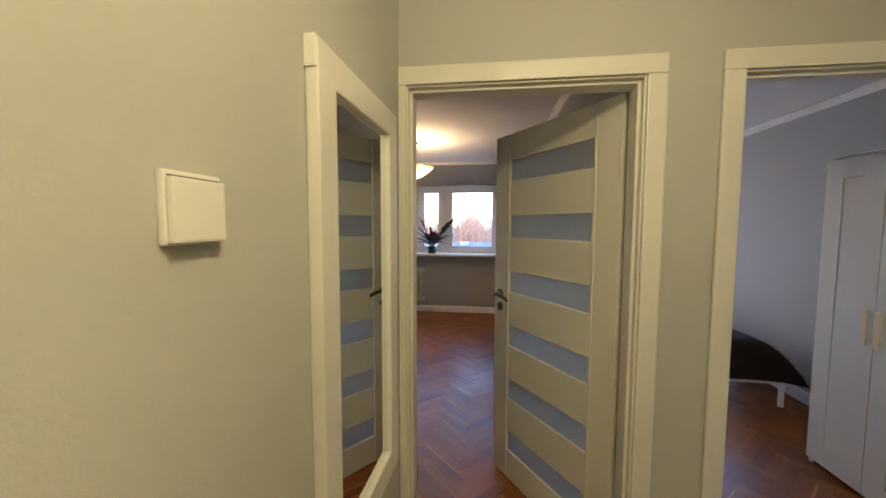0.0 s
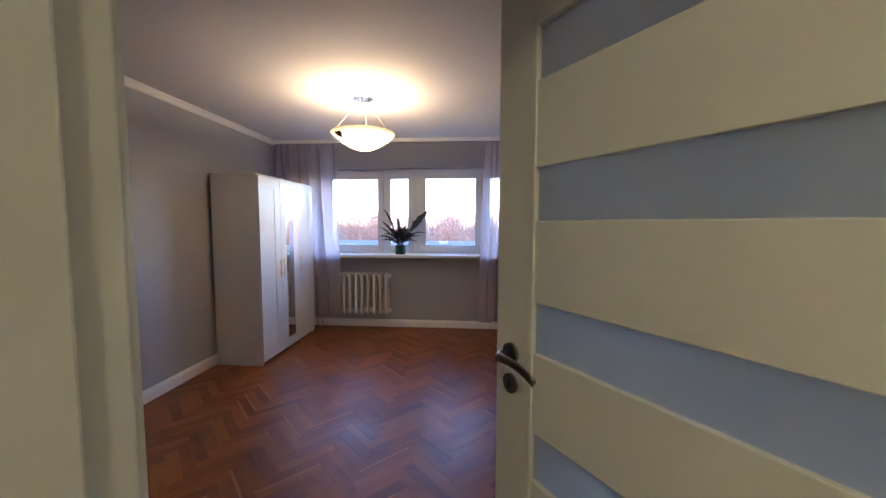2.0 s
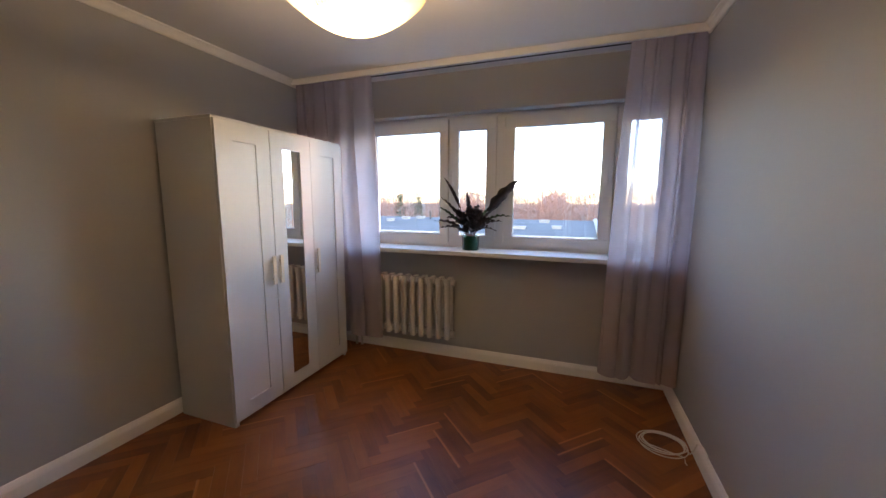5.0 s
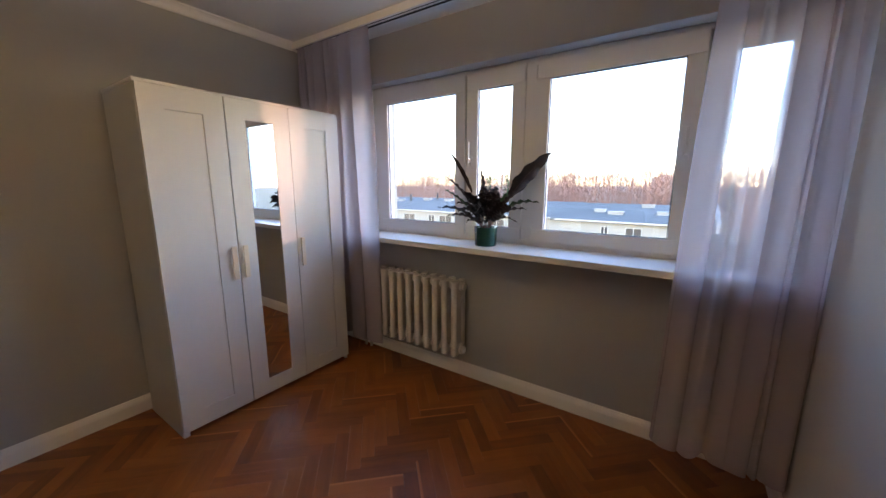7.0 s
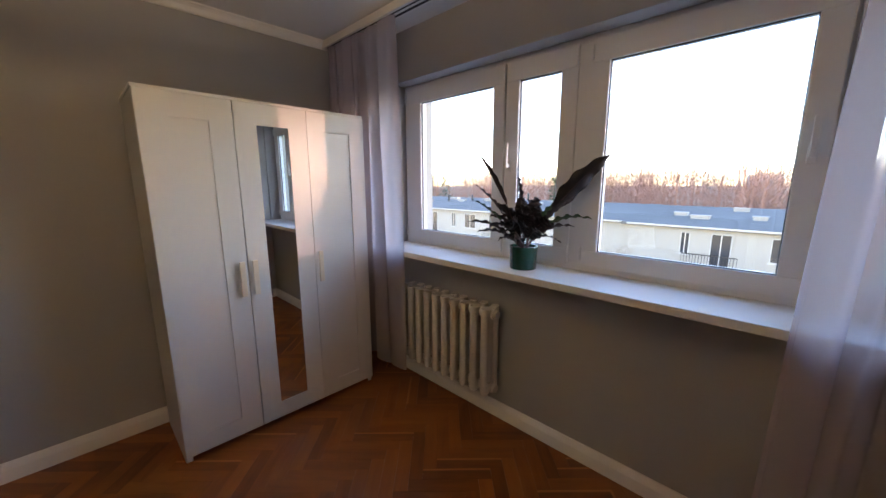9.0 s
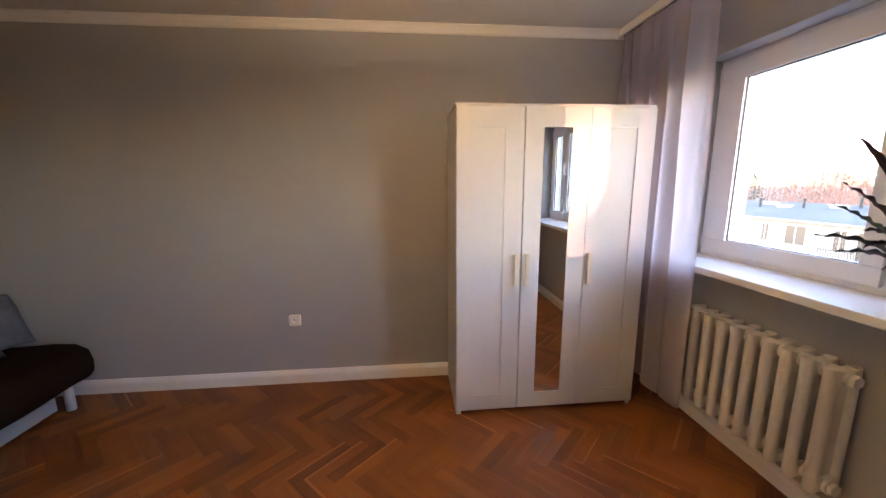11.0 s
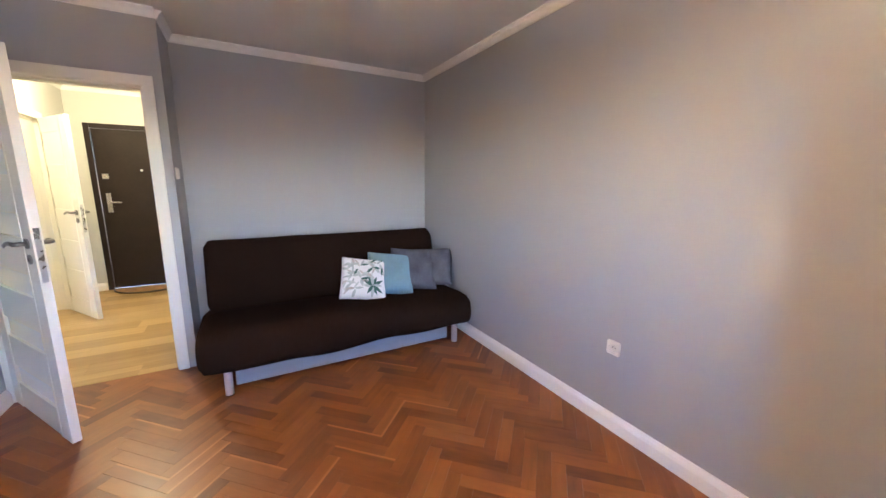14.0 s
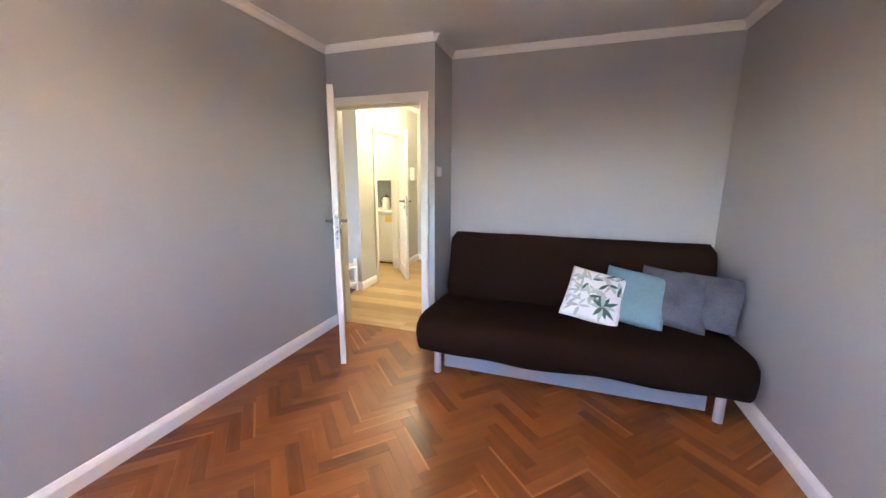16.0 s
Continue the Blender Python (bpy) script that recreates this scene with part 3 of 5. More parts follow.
part("window_frame", boxes(((WA, YF0 + 0.012, WZ0), (WB, YF1, WZ0 + fr)), ((WA, YF0 + 0.012, WZ1 - fr), (WB, YF1, WZ1)),
                           ((WA, YF0 + 0.012, WZ0 + fr), (WA + fr, YF1, WZ1 - fr)), ((WB - fr, YF0 + 0.012, WZ0 + fr), (WB, YF1, WZ1 - fr)),
                           ((-1.030, YF0 + 0.012, WZ0 + fr), (-0.930, YF1, WZ1 - fr)), ((-1.475, YF0 + 0.030, WZ0 + fr), (-1.410, YF1, WZ1 - fr)), ((-0.120, YF0 + 0.030, WZ0 + fr), (-0.060, YF1, WZ1 - fr)), bevel=0.004), M_PVC, win)
SASHES = [(-2.273, -1.449, -2.18, -1.53), (-1.436, -1.012, -1.35, -1.10), (-0.948, -0.096, -0.86, -0.18), (-0.084, 0.312, 0.005, 0.215)]
for k, (a, b, ga, gb) in enumerate(SASHES):
    z0, z1, gz0, gz1 = WZ0 + 0.028, WZ1 - 0.026, 1.115, 2.03
    a = WA + 0.022 if k == 0 else a
    sash = part("sash", boxes(((a, YF0, z0), (b, YF0 + 0.055, gz0)), ((a, YF0, gz1), (b, YF0 + 0.055, z1)), ((a, YF0, gz0), (ga, YF0 + 0.055, gz1)), ((gb, YF0, gz0), (b, YF0 + 0.055, gz1)), bevel=0.005), M_PVC, win)
    pane = part("pane", boxes(((ga - 0.006, YF0 + 0.022, gz0 - 0.006), (gb + 0.006, YF0 + 0.027, gz1 + 0.006))), M_GLASS, sash)
    pane.visible_shadow = False
    s = 0.004
    part("gasket", boxes(((ga, YF0 + 0.010, gz0), (gb, YF0 + 0.021, gz0 + s)), ((ga, YF0 + 0.010, gz1 - s), (gb, YF0 + 0.021, gz1)), ((ga, YF0 + 0.010, gz0 + s), (ga + s, YF0 + 0.021, gz1 - s)), ((gb - s, YF0 + 0.010, gz0 + s), (gb, YF0 + 0.021, gz1 - s))), M_GASKET, sash)
    if k in (1, 2):
        hx = a + 0.035 if k == 1 else b - 0.045
        h = part("handle", boxes(((hx - 0.014, YF0 - 0.010, 1.53), (hx + 0.014, YF0, 1.60)), bevel=0.004), M_PVC, sash, "white window handle")
        part("grip", boxes(((hx - 0.009, YF0 - 0.045, 1.55), (hx + 0.009, YF0 - 0.032, 1.69)), ((hx - 0.008, YF0 - 0.034, 1.553), (hx + 0.008, YF0 - 0.008, 1.575)), bevel=0.005), M_PVC, h)
    for zz in (z0 + 0.03, z1 - 0.10):
        hxx = b - 0.006 if k == 1 else (a + 0.006 if k == 2 else (a + 0.004 if k == 0 else b - 0.004))
        part("hinge", cyl(bmesh.new(), (hxx, YF0 - 0.006, zz), (hxx, YF0 - 0.006, zz + 0.07), 0.007, seg=10), M_PVC, sash)
part("window_sill", boxes(((WA - 0.08, 6.065, WZ0 - 0.035), (XE - 0.002, YF0 + 0.012, WZ0 + 0.002)), bevel=0.006), M_SILL, win, "white inner sill board")
part("outer_reveal", boxes(((WA - 0.003, YF1, WZ0 + 0.02), (WA + 0.045, YO, WZ1)), ((WB - 0.02, YF1, WZ0 + 0.02), (WB + 0.002, YO, WZ1)), ((WA + 0.045, YF1, WZ1 - 0.02), (WB - 0.02, YO, WZ1 + 0.002))), M_RENDER, win)
part("outer_sill", boxes(((WA, YF1, WZ0 - 0.02), (WB, YO + 0.05, WZ0 + 0.02))), M_PVC, win)
part("reveal_plaster", boxes(((WA + 0.001, YN + 0.001, WZ1 - 0.004), (WB - 0.001, YF0 + 0.012, WZ1 - 0.0005))), M_WALL, win)

# laminate planks of the hall
def floor_sheet(name, label, a, b):
    return setting(name, boxes(((a[0], a[1], -0.03), (b[0], b[1], -0.006))), M_SUBFLOOR, label, "floor")

# ---- things: the room ----
# ceiling curtain rail along the whole window wall
rail = thing("curtain_rail", pose(0, 0, 0), "white double-track curtain rail under the ceiling", "curtain rail")
part("board", boxes(((XW + 0.002, 5.965, ZC - 0.050), (XE - 0.002, 5.985, ZC - 0.002)), bevel=0.004), M_CORN, rail)
part("track", boxes(((XW + 0.004, 5.986, ZC - 0.034), (XE - 0.004, 6.075, ZC - 0.004)), bevel=0.003), M_CORN, rail)
# Dark strips under the track stand for the shade in its slots.
part("slot_shade", boxes(((XW + 0.006, 6.000, ZC - 0.040), (XE - 0.006, 6.012, ZC - 0.0345)), ((XW + 0.006, 6.040, ZC - 0.040), (XE - 0.006, 6.052, ZC - 0.0345))), M_HOLESHADE, rail)


def curtain(x0, x1, z0, folds, seed, bx0, bx1, label, gather):
    """A gathered sheer curtain; it spreads or narrows from its heading to its hem."""
    rng = random.Random(seed)
    ph = [rng.uniform(0, 6.28) for _ in range(8)]
    wob = [rng.uniform(0.6, 1.4) for _ in range(8)]

    def f(u, v):
        # v from the heading (0) to the hem (1)
        xa, xb = x0 + (bx0 - x0) * v, x1 + (bx1 - x1) * v
        # drawn together at the wall, spread towards the window
        s = (u ** 1.6 if gather < 0 else 1 - (1 - u) ** 1.6) + 0.02 * math.sin(6.28 * 2 * u + ph[0] + v)
        x = xa + (xb - xa) * s
        w = folds * 6.28 * u
        grow = 0.55 + 0.45 * min(1, v * 3)
        y = 6.018 + grow * (0.030 * math.sin(w + ph[1] + 0.7 * math.sin(2.3 * v + ph[2])) + 0.012 * math.sin(w * 0.43 * wob[0] + ph[3] + 1.8 * v) + 0.005 * math.sin(w * 2.1 + ph[4] + v * 2))
        y += (1 - grow) * 0.010 * math.sin(w * 3 + ph[5])
        fold = (bx1 - bx0) / folds * 0.40 * (0.7 + 0.6 * math.sin(w * 0.37 + ph[6]))
        x += fold * grow * math.cos(w + ph[1] + 0.7 * math.sin(2.3 * v + ph[2]) + 0.5)
        z = ZC - 0.038 - (ZC - 0.038 - z0) * v + (0.006 * math.sin(w * 0.5 + ph[7]) if v > 0.99 else 0)
        return (x, y - 0.02 * v, z)
    root = thing("curtain", pose(0, 0, 0), label, "curtain", "curtains at the window")
    part("cloth", grid(bmesh.new(), f, int(folds * 30), 40), M_SHEER, root, smooth=True)
    hem = lambda u, v: Vector(f(u, 0.975 + 0.025 * v)) - Vector((0, 0.0025, 0))
    part("hem", grid(bmesh.new(), hem, int(folds * 22), 2), M_SHEER, root, smooth=True)
    head = lambda u, v: Vector(f(u, 0.022 * v)) - Vector((0, 0.0025, 0))
    part("heading_tape", grid(bmesh.new(), head, int(folds * 22), 2), M_SHEER, root, smooth=True)
    return root


curtain(XW + 0.03, -2.03, 0.20, 6.5, 3, XW + 0.06, -1.985, "gathered sheer mauve curtain beside the wardrobe", -1)
curtain(-0.085, XE - 0.02, 0.165, 7.0, 8, -0.16, XE - 0.03, "loosely gathered sheer mauve curtain at the window's end", 1)

# pendant lamp with a glass bowl
lamp = thing("pendant_lamp", pose(*LAMP_AT, 0), "lit frosted glass bowl lamp hung on cords", "ceiling lamp")
can = part("canopy", lathe(bmesh.new(), [(0, ZC - 0.001), (0.085, ZC - 0.001), (0.088, ZC - 0.006), (0.088, ZC - 0.030), (0.080, ZC - 0.036), (0, ZC - 0.036)]), M_CHROME, lamp, "polished chrome ceiling rose", True)
smooth_sharp(can, 35)
for k in range(3):
    a = 2.1 * k + 0.3
    part("cord_grip", cyl(bmesh.new(), (0.045 * math.cos(a), 0.045 * math.sin(a), ZC - 0.060), (0.045 * math.cos(a), 0.045 * math.sin(a), ZC - 0.036), 0.006, seg=10), M_CHROME, can)
BR = 0.266
def bowl_z(f):
    """Height of the shallow glass bowl at a fraction of its radius."""
    return 2.030 + 0.138 * f ** 1.9


prof = []
for i in range(15):
    a = i / 14
    prof.append((BR * a, bowl_z(a)))
inner = [(r * 0.985, z + 0.006) for r, z in reversed(prof)]
bowl = part("bowl", lathe(bmesh.new(), prof + [(BR + 0.003, 2.169), (BR, 2.172)] + inner, 64), M_BOWL, lamp, "glowing frosted glass bowl", True)
for k in range(9):
    # pressed wave ribs on one side of the bowl
    a0 = radians(-112 + 5.2 * k)
    pts = []
    for i in range(8):
        f = 0.52 + 0.42 * i / 7
        aa = a0 + 0.30 * (f - 0.5) * 2
        zz = bowl_z(f)
        pts.append((BR * f * math.cos(aa), BR * f * math.sin(aa), zz - 0.001))
    part("rib", tube(bmesh.new(), pts, 0.0028, 6, 0.6), M_BOWLRIM, bowl, smooth=True)
# dark heart-shaped clip near the rim
ca = radians(-130)
bm = bmesh.new()
front = []
for i in range(24):
    t = 6.28318 * i / 24
    hx = 16 * math.sin(t) ** 3 / 17
    hy = (13 * math.cos(t) - 5 * math.cos(2 * t) - 2 * math.cos(3 * t) - math.cos(4 * t)) / 17
    f = 0.86 + hy * 0.115
    aa = ca + hx * 0.20
    zz = bowl_z(f)
    front.append((BR * f * math.cos(aa), BR * f * math.sin(aa), zz))
va = [bm.verts.new((x * 1.012, y * 1.012, z - 0.006)) for x, y, z in front]
vb = [bm.verts.new((x * 1.002, y * 1.002, z - 0.001)) for x, y, z in front]
bm.faces.new(va)
for i in range(24):
    bm.faces.new((va[i], va[(i + 1) % 24], vb[(i + 1) % 24], vb[i]))
part("heart_clip", bm, M_BLACKMETAL, lamp, "dark heart-shaped metal clip")
for k in range(3):
    a = 2.094 * k - 2.5
    part("cord", tube(bmesh.new(), [(0.045 * math.cos(a), 0.045 * math.sin(a), ZC - 0.055), (0.30 * BR * math.cos(a), 0.30 * BR * math.sin(a), 2.38), (0.86 * BR * math.cos(a), 0.86 * BR * math.sin(a), 2.19), (0.93 * BR * math.cos(a), 0.93 * BR * math.sin(a), 2.166)], 0.0015, 6), M_PLASTIC, lamp, smooth=True)


# wardrobes
def wardrobe(m, label, W=1.17):
    """Three doors, the middle one with a mirror. Local x runs along the front, y goes back, front at y 0."""
    root = thing("wardrobe", m, label, "wardrobe", "white wardrobes")
    H, D = 1.90, 0.466
    part("side_panel", boxes(((0, 0.0, 0), (0.016, D, H - 0.017)), bevel=0.0015), M_FOIL, root)
    part("side_panel", boxes(((W - 0.016, 0.0, 0), (W, D, H - 0.017)), bevel=0.0015), M_FOIL, root)
    part("top_panel", boxes(((-0.004, -0.004, H - 0.016), (W + 0.004, D, H)), bevel=0.002), M_FOIL, root)
    part("bottom_panel", boxes(((0.017, 0.002, 0.05), (W - 0.017, D - 0.01, 0.066))), M_FOIL, root)
    part("back_panel", boxes(((0.017, D - 0.008, 0.067), (W - 0.017, D - 0.003, H - 0.018))), M_FOIL, root)
    part("plinth", boxes(((0.017, 0.04, 0.0), (W - 0.017, 0.055, 0.049))), M_HOLESHADE, root)
    dw = W / 3
    z0, z1 = 0.035, H - 0.020
    for k in range(3):
        a, b = k * dw + (0.003 if k == 1 else 0.0015), (k + 1) * dw - (0.003 if k == 0 else 0.0015)
        rz0, rz1 = z0 + 0.10, z1 - 0.11
        fx = 0.108
        d = part("door", boxes(((a, -0.020, z0), (a + fx, -0.002, z1)), ((b - fx, -0.020, z0), (b, -0.002, z1)), ((a + fx, -0.020, z0), (b - fx, -0.002, rz0)), ((a + fx, -0.020, rz1), (b - fx, -0.002, z1))), M_FOIL, root)
        if k == 1:
            part("mirror", boxes(((a + fx - 0.001, -0.0165, rz0 - 0.001), (b - fx + 0.001, -0.0125, rz1 + 0.001))), M_MIRROR, d, "narrow upright mirror")
        else:
            part("panel", boxes(((a + fx + 0.0005, -0.0150, rz0 + 0.0005), (b - fx - 0.0005, -0.003, rz1 - 0.0005))), M_FOIL, d)
        hx = b - 0.030 if k == 0 else a + 0.030
        hd = part("handle", boxes(((hx - 0.014, -0.043, 0.850), (hx + 0.014, -0.034, 1.045)), bevel=0.003), M_HANDLE, d, "pale beige bar handle")
        for pz in (0.880, 1.000):
            part("post", boxes(((hx - 0.006, -0.035, pz), (hx + 0.006, -0.0195, pz + 0.015))), M_HANDLE, hd)
        for zz in (0.3, 1.6):
            part("hinge", boxes(((a + 0.004 if k != 1 else b - 0.012, -0.004, zz), (a + 0.012 if k != 1 else b - 0.004, 0.010, zz + 0.05))), M_STEEL, d)
    for x in (0.002, W - 0.032):
        part("foot", boxes(((x, -0.004, 0), (x + 0.03, -0.0005, 0.034)), bevel=0.001), M_FOIL, root)
    return root


wardrobe(Matrix(((0, -1, 0, -2.300), (1, 0, 0, 4.780), (0, 0, 1, 0), (0, 0, 0, 1))), "white three-door wardrobe with a mirrored middle door")

# cast-iron radiator under the sill
rad = thing("radiator", pose(-2.14, 6.165, 0), "grey-white cast-iron column radiator under the sill", "radiator")
NC, PITCH = 10, 0.082
for k in range(NC):
    x = (k + 0.5) * PITCH
    bm = bmesh.new()
    for y in (-0.048, 0.048):
        tube(bm, [(x, y, 0.215), (x, y, 0.235), (x, y, 0.30), (x, y, 0.5), (x, y, 0.68), (x, y, 0.73), (x, y, 0.752)], 0.0235, 12)
    for z in (0.250, 0.715):
        cyl(bm, (x - PITCH * 0.47, 0, z), (x + PITCH * 0.47, 0, z), 0.032, seg=16)
        box(bm, (x - 0.024, -0.052, z - 0.032), (x + 0.024, 0.052, z + 0.032), 0.012)
    # Web added between the tubes to keep light out of the gaps.
    box(bm, (x - 0.007, -0.047, 0.26), (x + 0.007, 0.047, 0.705))
    smooth_sharp(part("column", bm, M_IRON, rad), 45)
for z in (0.250, 0.715):
    part("end_plug", cyl(bmesh.new(), (NC * PITCH - 0.002, 0, z), (NC * PITCH + 0.014, 0, z), 0.026, seg=6), M_IRON, rad)
for x in (0.10, 0.70):
    part("bracket", boxes(((x, 0.05, 0.205), (x + 0.02, 0.104, 0.222))), M_IRON, rad)
part("pipe", tube(bmesh.new(), [(0.0, 0, 0.250), (-0.10, 0, 0.250), (-0.14, 0.03, 0.25), (-0.15, 0.05, 0.20), (-0.15, 0.05, -0.02)], 0.012, 10), M_IRON, rad, smooth=True)
part("pipe", tube(bmesh.new(), [(0.0, 0, 0.715), (-0.16, 0, 0.715), (-0.20, 0.03, 0.70), (-0.21, 0.05, 0.60), (-0.21, 0.05, -0.02)], 0.012, 10), M_IRON, rad, smooth=True)

# potted plant on the sill
PX, PY, PZ = -1.185, 6.215, WZ0 + 0.002
plant = thing("potted_plant", pose(PX, PY, PZ), "wavy dark-leaved prayer plant in a green pot", "potted plant")
pot = part("pot", lathe(bmesh.new(), [(0, 0), (0.066, 0), (0.070, 0.003), (0.075, 0.118), (0.075, 0.124), (0.071, 0.124), (0.069, 0.108), (0, 0.108)], 40), M_POT, plant, "dark green glazed pot")
smooth_sharp(pot, 40)
part("soil", lathe(bmesh.new(), [(0, 0.116), (0.035, 0.114), (0.0685, 0.109)], 24), M_SOIL, plant)


def leaf(tip, width, material, waves=4.0, roll=0.0, bow=0.10, stalk=0.30, seed=0):
    """A wavy-edged blade on its stalk that arches from the pot to tip; bow: how far it bulges upward."""
    t3 = Vector(tip)
    out = Vector((t3.x, t3.y, 0))
    out = out.normalized() if out.length > 1e-4 else Vector((1, 0, 0))
    p0 = Vector((0.018 * out.x, 0.018 * out.y, 0.108))
    ctrl = Vector((t3.x * 0.42, t3.y * 0.42, p0.z + (t3.z - p0.z) * 0.62 + bow))
    curve = lambda t: p0 * (1 - t) ** 2 + ctrl * (2 * t * (1 - t)) + t3 * t * t
    slope = lambda t: ((ctrl - p0) * (1 - t) + (t3 - ctrl) * t).normalized()
    part("stalk", tube(bmesh.new(), [curve(stalk * 1.08 * i / 7) for i in range(8)], 0.0026, 6, 0.6), M_STEM, plant, smooth=True)

    def f(u, v):
        t = stalk + (1 - stalk) * u
        q, d = curve(t), slope(t)
        sv = d.cross(Vector((0, 0, 1)))
        sv = sv.normalized() if sv.length > 0.05 else Vector((-out.y, out.x, 0))
        n = sv.cross(d).normalized()
        cr, sr = math.cos(radians(roll)), math.sin(radians(roll))
        sv, n = sv * cr + n * sr, n * cr - sv * sr
        w = width * 0.5 * max(0.02, math.sin(math.pi * (0.04 + 0.96 * u) ** 0.8)) ** 0.75
        s = (v - 0.5) * 2
        ruffle = 0.10 * width * math.sin(waves * 6.283 * u + seed + (0.9 if s > 0 else 0)) * s * s
        edge = 1 + 0.10 * math.sin(waves * 6.283 * u + 1.3 + seed) * abs(s)
        return q + sv * (w * s * edge) + n * (0.25 * w * s * s + ruffle)
    bl = part("leaf", grid(bmesh.new(), f, 36, 6), material, plant, smooth=True)
    rib = tube(bmesh.new(), [Vector(f(i / 12, 0.5)) - Vector((0, 0, 0.0008)) for i in range(13)], 0.0013, 5, 0.3)
    part("midrib", rib, M_STEM, bl, smooth=True)


# the tall broad leaf, the long narrow ones and the dense heart of the plant
leaf((0.375, 0.115, 0.590), 0.092, M_LEAF, 3.5, 74, -0.01, 0.40, 1)
LEAVES = [((-0.150, -0.17, 0.575), 0.022, M_LEAF), ((-0.185, -0.14, 0.425), 0.036, M_LEAF), ((-0.205, -0.13, 0.350), 0.034, M_LEAFGREEN), ((-0.225, -0.155, 0.235), 0.042, M_LEAF),
          ((-0.035, -0.02, 0.470), 0.040, M_LEAF), ((-0.110, -0.16, 0.215), 0.040, M_LEAF), ((-0.060, -0.15, 0.155), 0.044, M_LEAF), ((0.065, 0.01, 0.365), 0.085, M_LEAF),
          ((0.030, -0.07, 0.330), 0.075, M_LEAF), ((0.105, -0.04, 0.320), 0.066, M_LEAF), ((0.205, 0.04, 0.375), 0.036, M_LEAF), ((0.265, 0.09, 0.270), 0.042, M_LEAFGREEN),
          ((0.215, 0.03, 0.235), 0.040, M_LEAF), ((0.185, -0.03, 0.160), 0.042, M_LEAF), ((-0.150, 0.06, 0.305), 0.036, M_LEAF), ((0.125, 0.08, 0.345), 0.040, M_LEAFGREEN),
          ((-0.080, -0.06, 0.300), 0.055, M_LEAF), ((0.010, -0.13, 0.240), 0.058, M_LEAF), ((0.085, -0.13, 0.235), 0.054, M_LEAF), ((0.140, -0.10, 0.200), 0.046, M_LEAF),
          ((-0.030, -0.14, 0.190), 0.050, M_LEAF), ((0.040, -0.15, 0.165), 0.046, M_LEAF), ((-0.165, -0.05, 0.260), 0.038, M_LEAF), ((0.020, 0.07, 0.300), 0.060, M_LEAF), ((-0.120, -0.09, 0.330), 0.044, M_LEAF), ((0.060, -0.10, 0.290), 0.070, M_LEAF), ((0.120, 0.02, 0.260), 0.060, M_LEAF),
          ((-0.050, -0.11, 0.260), 0.056, M_LEAF), ((0.000, -0.05, 0.370), 0.060, M_LEAF), ((0.170, -0.07, 0.240), 0.048, M_LEAF), ((-0.190, -0.11, 0.180), 0.040, M_LEAF), ((0.050, 0.05, 0.230), 0.062, M_LEAF)]
for i, (tip, wd, mm) in enumerate(LEAVES):
    tall = tip[2] > 0.33
    far = 1.22 if abs(tip[0]) > 0.12 else 1.05
    leaf((tip[0] * far, tip[1], tip[2] * 1.05), wd * 1.25, mm, 5 + (i % 3) * 0.5, (38 if tip[0] > 0 else -38) + (i * 37) % 40 - 20, 0.02 if tall else 0.07 + 0.02 * (i % 3), 0.40 if tall else 0.24, i + 5)

# sofa bed in the niche
SX0, SX1 = -2.755, -0.705
sofa = thing("sofa_bed", pose(0, 0, 0), "dark brown folding sofa bed with silver legs", "sofa")


def cushion(prof, x0, x1, nx=40, sag=0.0, edge=0.05, drape=0.0):
    """A padded slab: closed profile of (y, z) swept along x with rounded ends."""
    bm = bmesh.new()
    cy = sum(p[0] for p in prof) / len(prof)
    cz = sum(p[1] for p in prof) / len(prof)
    rings = []
    for i in range(nx + 1):
        u = i / nx
        x = x0 + (x1 - x0) * u
        dd = min(x - x0, x1 - x)
        k = 1.0 if dd > edge else 0.80 + 0.20 * math.sqrt(max(0, 1 - (1 - dd / edge) ** 2))
        ring = []
        for j, (y, z) in enumerate(prof):
            w = noise.noise(Vector((x * 3.1, y * 4, z * 4))) * 0.006
            ring.append(bm.verts.new((x, cy + (y - cy) * k + w, cz + (z - cz) * k + w * 0.8 - (sag * math.sin(math.pi * u) + drape * noise.noise(Vector((x * 2.3, 7.0, 0.0))) if z < cz else 0))))
        rings.append(ring)
    n = len(prof)
    for i in range(nx):
        for j in range(n):
            bm.faces.new((rings[i][j], rings[i][(j + 1) % n], rings[i + 1][(j + 1) % n], rings[i + 1][j]))
    bm.faces.new(rings[0][::-1])
    bm.faces.new(rings[-1])
    return bm


seat_prof = [(1.56, 0.32), (1.60, 0.398), (1.75, 0.404), (1.95, 0.412), (2.12, 0.422), (2.25, 0.412), (2.325, 0.370), (2.345, 0.30), (2.335, 0.225), (2.30, 0.182), (2.22, 0.170), (1.9, 0.205), (1.62, 0.235)]
part("seat", cushion(seat_prof, SX0, SX1, 60, 0.010, 0.05, 0.022), M_SOFA, sofa, "dark brown padded seat", True)
back_prof = [(1.59, 0.335), (1.675, 0.395), (1.625, 0.58), (1.575, 0.74), (1.535, 0.88), (1.51, 0.920), (1.47, 0.932), (1.42, 0.922), (1.385, 0.89), (1.41, 0.74), (1.455, 0.56), (1.50, 0.36)]
part("backrest", cushion(back_prof, SX0 + 0.02, SX1 - 0.035, 60), M_SOFA, sofa, "dark brown padded backrest", True)
part("frame", boxes(((SX0 + 0.16, 1.45, 0.19), (SX1 - 0.16, 2.18, 0.222))), M_SOFABOARD, sofa)
